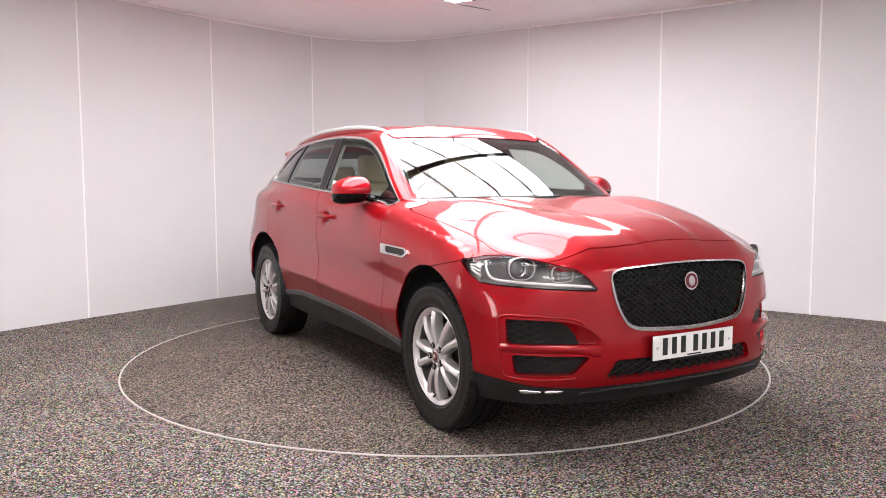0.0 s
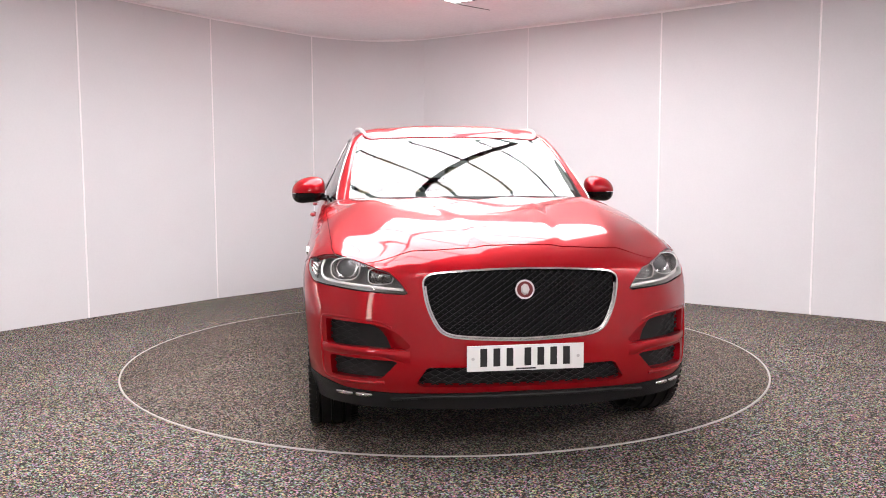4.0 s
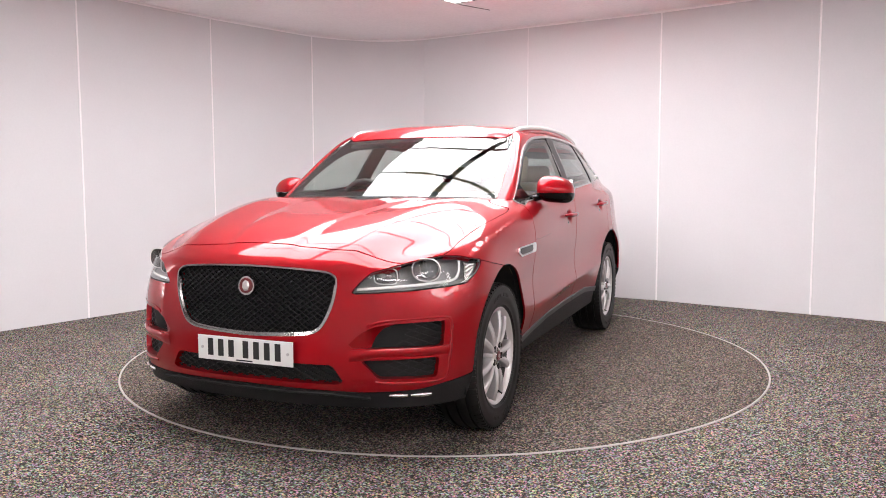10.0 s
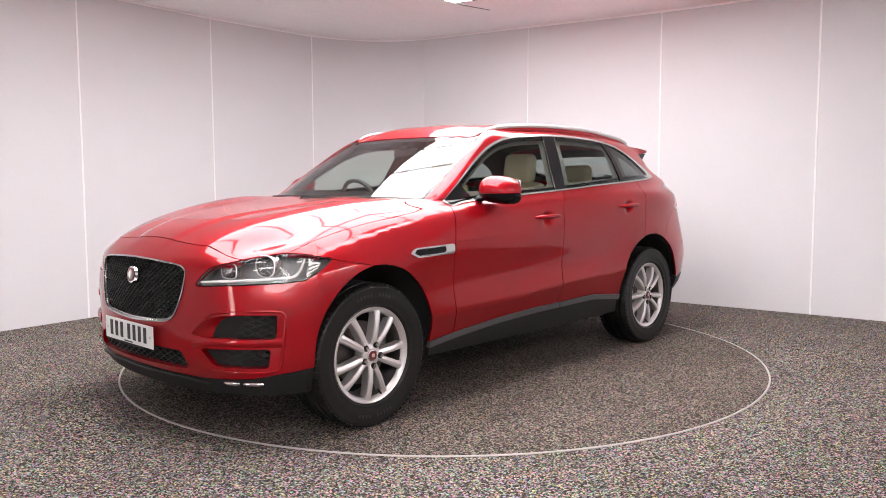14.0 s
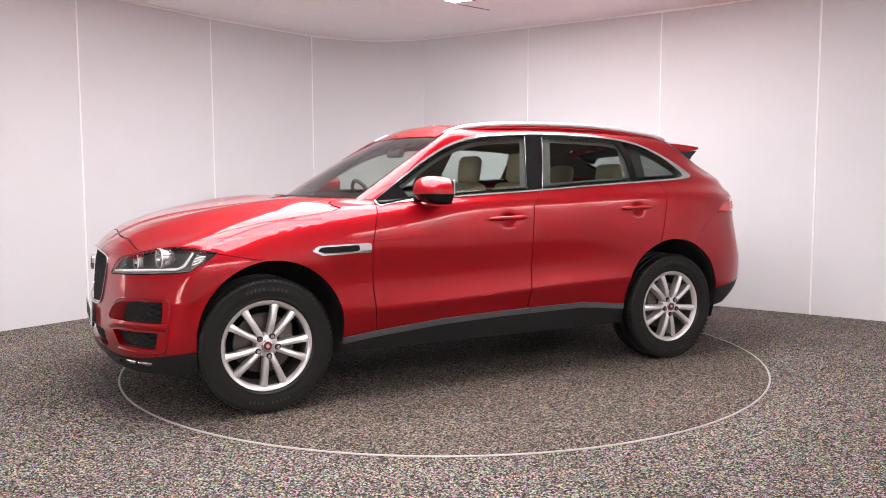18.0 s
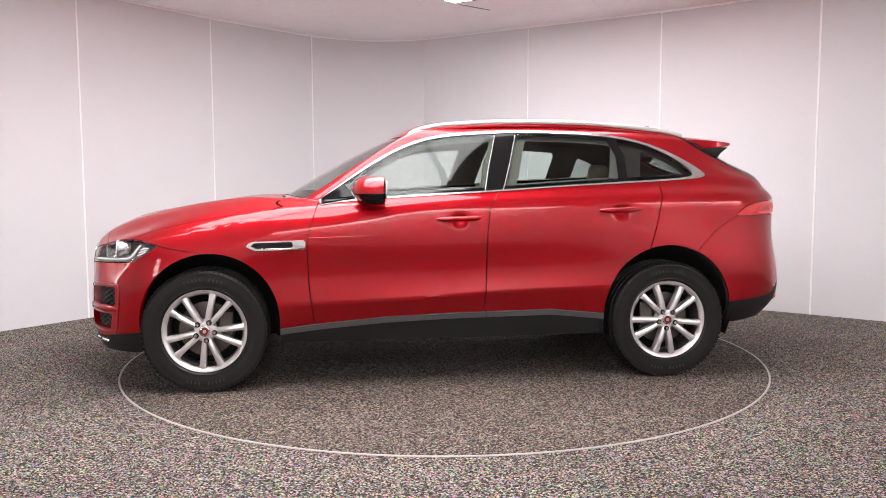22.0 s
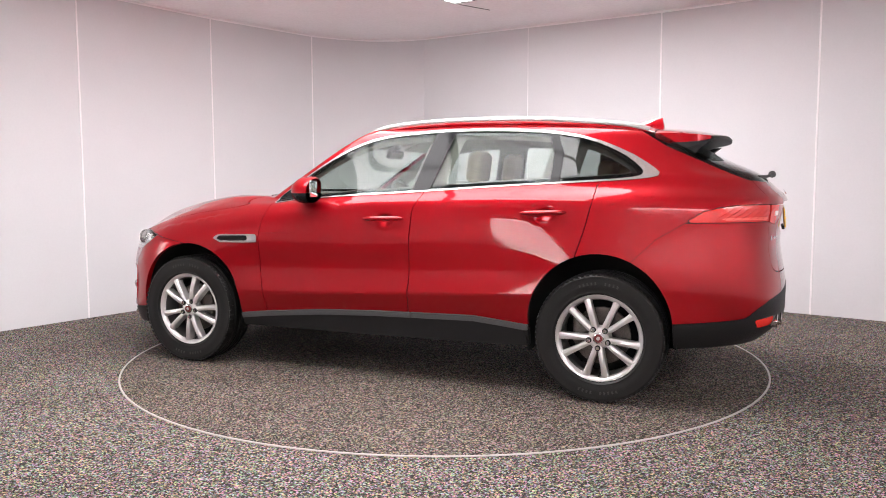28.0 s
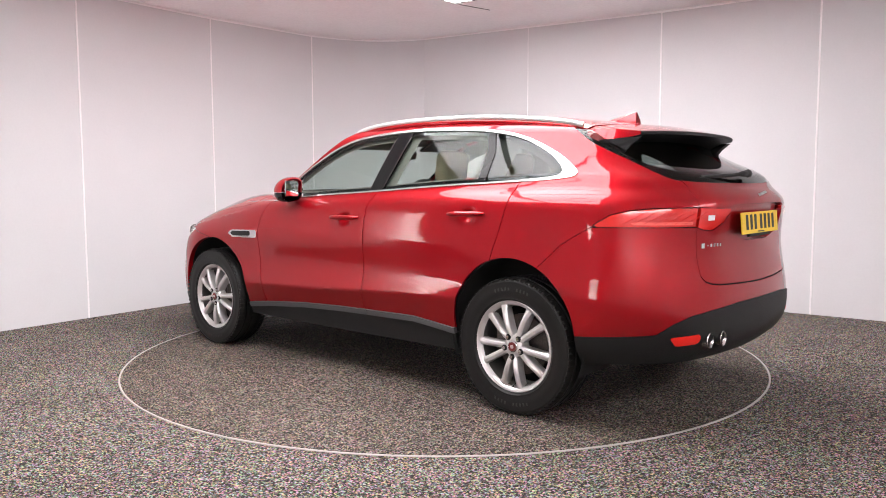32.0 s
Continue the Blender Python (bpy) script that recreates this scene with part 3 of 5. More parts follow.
def panel(name, mesh, material, parent, label="", side=0, depth=0.012, out=0.0, angle=35):
    """side 0: both halves in one mesh; 1: left; -1: right."""
    mesh = flange(mesh, depth, out) if depth else shift(mesh, out)
    if side == 0:
        mesh = both(mesh)
    elif side < 0:
        mesh = mirrored(mesh)
    V, F = loose(mesh)
    ob = obj(name, V, F, material, parent, label)
    bm = bmesh.new()
    bm.from_mesh(ob.data)
    bmesh.ops.remove_doubles(bm, verts=bm.verts, dist=0.0002)
    bmesh.ops.recalc_face_normals(bm, faces=bm.faces)
    bm.to_mesh(ob.data)
    bm.free()
    return shade(ob, angle)


def poly_field(pts, a, b, grow=0.0, rounds=1):
    """Signed distance to a closed outline in the plane of columns a and b; corners cut round."""
    P = np.array(pts, float)
    for _ in range(rounds):
        Q = np.roll(P, -1, axis=0)
        P = np.stack([P * 0.75 + Q * 0.25, P * 0.25 + Q * 0.75], 1).reshape(-1, 2)
    Q = np.roll(P, -1, axis=0)

    def field(V):
        X = V[:, [a, b]]
        best = np.full(len(X), 1e9)
        inside = np.zeros(len(X), bool)
        for p, q in zip(P, Q):
            d = q - p
            t = np.clip(((X - p) @ d) / max(d @ d, 1e-12), 0, 1)
            best = np.minimum(best, np.linalg.norm(X - p - t[:, None] * d, axis=1))
            cross = (p[1] > X[:, 1]) != (q[1] > X[:, 1])
            if abs(d[1]) > 1e-12:
                inside ^= cross & (X[:, 0] < d[0] * (X[:, 1] - p[1]) / d[1] + p[0])
        return np.where(inside, -best, best) - grow
    return field


def outside(field, gap=0.0):
    return lambda V: gap - field(V)


def grown(field, d):
    return lambda V: field(V) - d


def span(col, lo=None, hi=None):
    def field(V):
        f = np.full(len(V), -1e9)
        if lo is not None:
            f = np.maximum(f, lo - V[:, col])
        if hi is not None:
            f = np.maximum(f, V[:, col] - hi)
        return f
    return field


def along(col, val, xs, ys, sign, gap=0.0):
    """Negative where sign * (column val - curve(column col)) > gap."""
    def field(V):
        return gap - sign * (V[:, val] - np.interp(V[:, col], xs, ys))
    return field


def any_of(*fields):
    return lambda V: np.min([f(V) for f in fields], axis=0)


def all_of(*fields):
    return lambda V: np.max([f(V) for f in fields], axis=0)


# ---- where the panels part ----
def arch_field(cx, cz, r, gap=0.0):
    return lambda V: r + gap - np.hypot(V[:, 0] - cx, np.maximum(V[:, 2] - cz, 0)) + np.where(V[:, 4] < 3.2, -9, 0)


ARCH_F, ARCH_R = (1.402, 0.43, 0.405), (-1.432, 0.44, 0.410)
WELL = all_of(arch_field(*ARCH_F), arch_field(*ARCH_R))
# window opening with its chrome surround, in x and z
DLO = poly_field([(.815, 1.100), (.575, 1.273), (.399, 1.393), (.218, 1.488), (.038, 1.542), (-.216, 1.566), (-.506, 1.577), (-.868, 1.569),
                  (-1.123, 1.549), (-1.34, 1.509), (-1.557, 1.42), (-1.692, 1.337), (-1.748, 1.287), (-1.673, 1.266), (-1.429, 1.251),
                  (-.835, 1.222), (-.344, 1.189), (.145, 1.163), (.564, 1.137)], 0, 2, 0, 1)
GLASS = poly_field([(.795, 1.110), (.575, 1.258), (.399, 1.374), (.218, 1.468), (.038, 1.523), (-.216, 1.547), (-.506, 1.558), (-.868, 1.550),
                    (-1.123, 1.530), (-1.34, 1.489), (-1.525, 1.405), (-1.62, 1.335), (-1.650, 1.295), (-1.60, 1.279), (-1.429, 1.266),
                    (-.835, 1.236), (-.344, 1.203), (.145, 1.177), (.564, 1.147)], 0, 2, 0.0045, 1)
HOOD = poly_field([(-1, 6.75), (0, 6.75), (.7, 6.66), (1.5, 6.46), (2.3, 6.2), (2.8, 5.5), (3.3, 5.02), (4.0, 4.92), (4.55, 5.12), (5.2, 5.55), (6.3, 5.88),
                   (6.93, 6.1), (6.78, 7.2), (6.40, 9.0), (-1, 9.0)], 4, 3, 0, 1)
LAMP = poly_field([(2.0, .763), (2.8, .772), (3.58, .778), (4.2, .783), (4.75, .793), (5.04, .824), (5.17, .852), (5.30, .886), (4.75, .908), (4.12, .915), (3.63, .905),
                   (3.19, .889), (2.8, .872), (2.43, .853), (2.2, .815)], 4, 2, 0, 0)
TAIL = poly_field([(12.05, 1.026), (12.45, 1.088), (12.8, 1.108), (13.3, 1.121), (14.15, 1.123), (14.92, 1.115), (14.72, 1.046), (14.5, 1.010), (14.3, 1.012),
                   (14.15, 1.029), (13.0, 1.028)], 4, 2, 0, 0)
GRILLE = poly_field([(-.5, .876), (0, .876), (.20, .871), (.376, .861), (.428, .848), (.446, .815), (.430, .709), (.385, .612), (.345, .582), (.28, .569), (0, .556), (-.5, .556)], 1, 2, 0, 2)
INTAKE_UP = poly_field([(.480, .522), (.545, .588), (.60, .617), (.66, .629), (.76, .634), (.862, .634), (.857, .520), (.70, .524)], 1, 2, 0, 0)
INTAKE_LOW = poly_field([(.548, .470), (.70, .473), (.845, .474), (.838, .384), (.625, .388)], 1, 2, 0, 0)
INTAKE_MID = poly_field([(-.5, .450), (.425, .446), (.475, .368), (.44, .357), (-.5, .357)], 1, 2, 0, 0)
REAR_GLASS = poly_field([(12.52, 1.475), (12.82, 1.40), (13.15, 1.33), (13.45, 1.287), (13.75, 1.262), (14.5, 1.243), (17, 1.238), (17, 1.7), (12.4, 1.7)], 4, 2, 0, 1)
TAILGATE = poly_field([(12.52, 1.475), (12.82, 1.40), (13.15, 1.33), (13.45, 1.287), (13.75, 1.262), (14.02, 1.252), (14.12, 1.20), (14.17, 1.13), (14.17, .80), (14.3, .750), (14.7, .732), (17, .715),
                       (17, 1.7), (12.4, 1.7)], 4, 2, 0, 1)
RECESS = poly_field([(-.5, .940), (.345, .940), (.375, 1.120), (.36, 1.135), (-.5, 1.137)], 1, 2, 0, 1)
CLAD_U = [0, 2.25, 3.4, 4.0, 5.0, 5.6, 6.6, 6.9, 7.3, 7.9, 8.5, 9.5, 10.0, 11.5, 12.1, 13.2, 13.56, 13.95, 14.4, 15.1, 17]
CLAD_Z = [.333, .322, .333, .350, .372, .38, .37, .368, .395, .426, .441, .452, .42, .47, .484, .512, .565, .600, .618, .634, .634]


def clad(sign, gap=0.0, drop=0.0):
    return lambda V: gap - sign * (V[:, 2] - np.interp(V[:, 4], CLAD_U, CLAD_Z) + drop)


DOOR1_Z, DOOR1_X = [.2, .37, .437, .647, .889, .992, 1.112, 1.16], [.785, .79, .797, .821, .827, .806, .766, .745]
DOOR2_Z, DOOR2_X = [.2, .399, .638, .917, 1.09, 1.176, 1.2], [-.240, -.244, -.262, -.269, -.286, -.338, -.35]
DOOR3_Z, DOOR3_X = [.2, .82, .824, .981, 1.155, 1.231, 1.27], [-1.30, -1.30, -1.301, -1.351, -1.393, -1.402, -1.44]
GAP = 0.0028


def edge(zs, xs, sign, gap=GAP):
    """Negative ahead of (sign 1) or behind (sign -1) a shut line."""
    return lambda V: gap - sign * (V[:, 0] - np.interp(V[:, 2], zs, xs))


BUMPER_F = any_of(all_of(lambda V: V[:, 4] - 6.02, lambda V: V[:, 2] - 0.887 + 0.07 * (V[:, 4] - 5.2), lambda V: 5.0 - V[:, 4]), span(4, None, 5.05))
BUMPER_R = all_of(lambda V: np.maximum(V[:, 2] - np.interp(V[:, 0], [-2.6, -1.892, -1.742, -1.646, -1.5], [1.03, 1.026, .935, .839, .70]), V[:, 0] + 1.5))


def spot(u, z):
    """Place, outward normal of the skin at a station and height."""
    j = np.interp(u, SKIN[0, :, 4], np.arange(NU))
    j0 = min(int(j), NU - 2)
    w = j - j0
    col = SKIN[:, j0] * (1 - w) + SKIN[:, j0 + 1] * w
    nor = _n[:, j0] * (1 - w) + _n[:, j0 + 1] * w
    top = int(np.argmax(col[:, 2] > z))
    top = max(top, 1)
    k = (z - col[top - 1, 2]) / max(col[top, 2] - col[top - 1, 2], 1e-6)
    p = col[top - 1] * (1 - k) + col[top] * k
    n = nor[top - 1] * (1 - k) + nor[top] * k
    return Vector(p[:3]), Vector(n).normalized()


def on_side(x, z):
    """The same, by length and height on the left flank."""
    us = SKIN[NV // 3, :, 4]
    lo, hi = 4.5, 13.0
    for _ in range(30):
        mid = (lo + hi) / 2
        if spot(mid, z)[0].x > x:
            lo = mid
        else:
            hi = mid
    return spot(lo, z)


_front = POINTS[(POINTS[:, 4] < 4.3) & (POINTS[:, 3] < 5.6) & (POINTS[:, 3] > 0.2)]


def _basis(y, z):
    y, z = np.asarray(y, float), np.asarray(z, float)
    return np.stack([y ** (2 * i) * z ** j for i in range(5) for j in range(5)], -1)


_fit = np.linalg.lstsq(_basis(_front[:, 1], _front[:, 2]), _front[:, 0], rcond=None)[0]


def nose_x(y, z):
    return float(_basis(y, z) @ _fit)


def frame_at(p, n):
    """A pose at p whose z looks along n and whose x lies level."""
    n = Vector(n).normalized()
    x = Vector((0, 0, 1)).cross(n).normalized()
    return Matrix.Translation(p) @ Matrix((x, n.cross(x), n)).transposed().to_4x4()


def sides(name, bm_fn, material, parent, label="", smooth=None):
    """A part built for the left side, and its mirror image on the right."""
    made = []
    for s in (1, -1):
        bm = bmesh.new()
        bm_fn(bm)
        if s < 0:
            bmesh.ops.scale(bm, vec=(1, -1, 1), verts=bm.verts)
            bmesh.ops.reverse_faces(bm, faces=bm.faces)
        ob = part(name, bm, material, parent[0 if s > 0 else 1] if isinstance(parent, (list, tuple)) else parent, label)
        if smooth is not None:
            shade(ob, smooth)
        made.append(ob)
    return made


def pair(name, mesh, material, parent, label="", depth=0.012, out=0.0, angle=35):
    return [panel(name, mesh, material, parent, label, s, depth, out, angle) for s in (1, -1)]


def sweep(bm, pts, radius, seg=10, flat=1.0):
    """A rounded bar along a line of points; flat squeezes it upright."""
    rings = []
    P = [Vector(p) for p in pts]
    for k, p in enumerate(P):
        d = (P[min(k + 1, len(P) - 1)] - P[max(k - 1, 0)]).normalized()
        a = d.cross(Vector((0, 0, 1)))
        a = a.normalized() if a.length > 1e-4 else Vector((0, 1, 0))
        b = a.cross(d)
        r = radius[k] if isinstance(radius, (list, tuple)) else radius
        rings.append([bm.verts.new(p + r * (a * math.cos(2 * math.pi * i / seg) + b * flat * math.sin(2 * math.pi * i / seg))) for i in range(seg)])
    for r0, r1 in zip(rings, rings[1:]):
        for i in range(seg):
            bm.faces.new((r0[i], r0[(i + 1) % seg], r1[(i + 1) % seg], r1[i]))
    bm.faces.new(list(reversed(rings[0])))
    bm.faces.new(rings[-1])
    bmesh.ops.recalc_face_normals(bm, faces=bm.faces)
    return bm


def smooth_line(pts, n=8):
    """Catmull-Rom through a few points."""
    P = [Vector(p) for p in pts]
    P = [2 * P[0] - P[1]] + P + [2 * P[-1] - P[-2]]
    out = []
    for i in range(1, len(P) - 2):
        for j in range(n):
            t = j / n
            a, b, c, d = P[i - 1:i + 3]
            out.append(0.5 * (2 * b + (c - a) * t + (2 * a - 5 * b + 4 * c - d) * t * t + (3 * b - a - 3 * c + d) * t ** 3))
    return out + [P[-2]]


# ---- the wheels ----
DEEPRED = plain("deep_red_enamel", (0.13, 0.010, 0.012), 0.3)

def lathe(bm, prof, seg=72):
    """Turn a profile of (radius, y) about the y axis."""
    rings = [[bm.verts.new((r * math.cos(2 * math.pi * k / seg), y, r * math.sin(2 * math.pi * k / seg))) for k in range(seg)] for r, y in prof]
    for a, b in zip(rings, rings[1:]):
        for k in range(seg):
            bm.faces.new((a[k], b[k], b[(k + 1) % seg], a[(k + 1) % seg]))
    bmesh.ops.recalc_face_normals(bm, faces=bm.faces)
    return bm


def spoke(bm, angle, side):
    """One straight spoke with a ridge, from hub to rim, in the xz plane, face to +y."""
    p0 = Vector((0.040 * math.cos(angle + side * radians(11)), 0, 0.040 * math.sin(angle + side * radians(11))))
    p1 = Vector((0.231 * math.cos(angle + side * radians(14.2)), 0, 0.231 * math.sin(angle + side * radians(14.2))))
    d = (p1 - p0).normalized()
    across = Vector((-d.z, 0, d.x))
    secs = []
    for t in np.linspace(0, 1, 7):
        c = p0.lerp(p1, t)
        half = 0.0155 + 0.0015 * t + 0.006 * max(0, t - 0.8) / 0.2
        y0 = 0.006 + 0.014 * math.sin(math.pi * min(1, t * 0.95)) - 0.004 * t
        secs.append([bm.verts.new(c + across * (w * half) + Vector((0, y, 0))) for w, y in ((-1.0, -0.045), (-1.0, y0 - 0.010), (-0.72, y0 - 0.004), (0.0, y0), (0.72, y0 - 0.004), (1.0, y0 - 0.010), (1.0, -0.045))])
    for a, b in zip(secs, secs[1:]):
        for k in range(6):
            bm.faces.new((a[k], a[k + 1], b[k + 1], b[k]))
    bm.faces.new(secs[-1])


def build_wheel(parent, x, y, phase, side):
    """Tyre, ten-spoke alloy rim, nuts and brake disc; side 1 left, -1 right."""
    hub = new("wheel")
    hub.parent = parent
    hub.matrix_basis = Matrix.Translation((x, y, 0.370)) @ Matrix.Rotation(math.pi if side < 0 else 0, 4, "Z")
    tagged(hub, "wheel with silver ten-spoke alloy rim and black tyre")
    bm = bmesh.new()
    prof = [(0.246, -0.19), (0.262, -0.205), (0.31, -0.213), (0.348, -0.205), (0.366, -0.185)]
    for g in (-0.152, -0.095, -0.038):        # tread with grooves
        prof += [(0.371, g - 0.022), (0.372, g), (0.363, g + 0.004), (0.363, g + 0.012), (0.372, g + 0.016)]
    prof += [(0.370, 0.0), (0.364, 0.014), (0.352, 0.022), (0.348, 0.0235), (0.345, 0.0225), (0.315, 0.027), (0.285, 0.0245), (0.268, 0.019), (0.262, 0.0205), (0.256, 0.0145), (0.249, 0.010), (0.246, -0.01)]
    lathe(bm, prof, 96)
    tyre = shade(part("tyre", bm, RUBBER, hub, "black road tyre"), 40)
    bm = bmesh.new()
    for k in range(72):                        # shoulder blocks
        a = 2 * math.pi * k / 72
        for yy, tilt in ((0.006, 0.25), (-0.196, -0.25)):
            m = Matrix.Rotation(-a, 4, "Y") @ Matrix.Translation((0.3655, yy, 0)) @ Matrix.Rotation(tilt, 4, "Z")
            box(bm, (0.0075, 0.036, 0.019), m)
    tagged(part("tread", bm, RUBBER, tyre), kind="stuff")
    bm = bmesh.new()
    for start in (70, 250):
        for k in range(9):
            a = radians(start + 4.2 * k + (6 if k > 4 else 0))
            box(bm, (0.016, 0.002, 0.009), Matrix.Rotation(-a, 4, "Y") @ Matrix.Translation((0.312, 0.0268, 0)))
    tagged(part("tyre_mark", bm, MARK, tyre, "faint grey raised marks on the tyre wall"), kind="stuff")
    bm = bmesh.new()
    lathe(bm, [(0.236, -0.19), (0.222, -0.16), (0.214, -0.04), (0.221, -0.014)], 96)
    shade(part("barrel", bm, BARREL, hub, "inside of the rim, darkened in colour for its shade"), 40)
    bm = bmesh.new()
    lathe(bm, [(0.221, -0.014), (0.222, -0.012), (0.228, 0.002), (0.237, 0.009), (0.246, 0.0125), (0.2495, 0.009), (0.2495, -0.004)], 96)
    rim = shade(part("rim", bm, ALLOY, hub, "silver alloy rim"), 40)
    for k in range(5):
        for s in (-1, 1):
            bm = bmesh.new()
            spoke(bm, radians(phase + 72 * k), s)
            bmesh.ops.recalc_face_normals(bm, faces=bm.faces)
            shade(part("spoke", bm, ALLOY, hub), 25)
    bm = bmesh.new()
    lathe(bm, [(0.068, -0.05), (0.066, -0.012), (0.058, 0.002), (0.040, 0.008), (0.033, 0.009)], 40)
    shade(part("hub_centre", bm, ALLOY, hub), 40)
    bm = bmesh.new()
    lathe(bm, [(0.033, 0.002), (0.031, 0.011), (0.027, 0.0125), (0.0001, 0.0125)], 32)
    cap = shade(part("hub_cap", bm, CHROME, hub, "round centre cap with red disc"), 30)
    bm = bmesh.new()
    tube(bm, 0.0235, 0.004, pose(0, 0.0140, 0, 90), 24)
    part("cap_disc", bm, DEEPRED, cap)
    bm = bmesh.new()
    tube(bm, 0.011, 0.004, pose(0, 0.0165, 0, 90), 7)
    part("cap_motif", bm, SATIN, cap)
    for k in range(5):
        a = radians(phase + 72 * k)
        bm = bmesh.new()
        tube(bm, 0.0165, 0.010, pose(0.057 * math.cos(a), 0.006, 0.057 * math.sin(a), 90), 20)
        part("nut_seat", bm, DARK, hub)
        bm = bmesh.new()
        tube(bm, 0.0115, 0.024, pose(0.057 * math.cos(a), 0.008, 0.057 * math.sin(a), 90), 6, 0.010)
        part("wheel_nut", bm, CHROME, hub)
    bm = bmesh.new()
    tube(bm, 0.165, 0.026, pose(0, -0.095, 0, 90), 48)
    part("brake_disc", bm, DISC, hub, "bare steel brake disc")
    bm = bmesh.new()
    box(bm, (0.09, 0.07, 0.16), pose(0.115 * (1 if x < 0 else -1) * side, -0.085, 0.03), 0.015)
    part("brake_caliper", bm, DISC, hub)
    bm = bmesh.new()
    tube(bm, 0.22, 0.01, pose(0, -0.17, 0, 90), 48)
    part("backing_plate", bm, DARK, hub)
    bm = bmesh.new()
    a = radians(phase - 150)
    tube(bm, 0.004, 0.035, pose(0.208 * math.cos(a), 0.0, 0.208 * math.sin(a), 60), 10)
    part("valve", bm, DARK, hub)
    return hub


# ---- pieces of the body ----
def lattice(bm, inside, x_of, y0, y1, z0, z1, pitch, slope, back, thick=0.0045, depth=0.012):
    """Crossed slanting bars that follow the nose, inside an outline."""
    for s in (-1, 1):
        c = z0 - slope * (y1 - y0)
        while c < z1 + slope * (y1 - y0):
            run = []
            for y in np.arange(y0, y1 + 1e-6, 0.012):
                z = c + s * slope * (y - y0) if s > 0 else c + slope * (y1 - y)
                ok = z0 <= z <= z1 and inside(np.array([[0, abs(y), z]]))[0] < 0
                if ok:
                    run.append((x_of(y, z) - back, y, z))
                if (not ok or y + 0.012 > y1) and run:
                    if len(run) > 1:
                        lo = [[bm.verts.new((x - dx, y, z + dz)) for x, y, z in run] for dx, dz in ((0, -thick / 2), (0, thick / 2), (depth, thick / 2), (depth, -thick / 2))]
                        for a, b in zip(lo, lo[1:] + lo[:1]):
                            for i in range(len(run) - 1):
                                bm.faces.new((a[i], b[i], b[i + 1], a[i + 1]))
                    run = []
            c += pitch
    bmesh.ops.recalc_face_normals(bm, faces=bm.faces)


def pillar(V):
    """Station of the windscreen's outer edge."""
    return np.interp(V[:, 3], [9, 9.5, 10.5, 11], [6.5, 6.66, 6.72, 6.82])


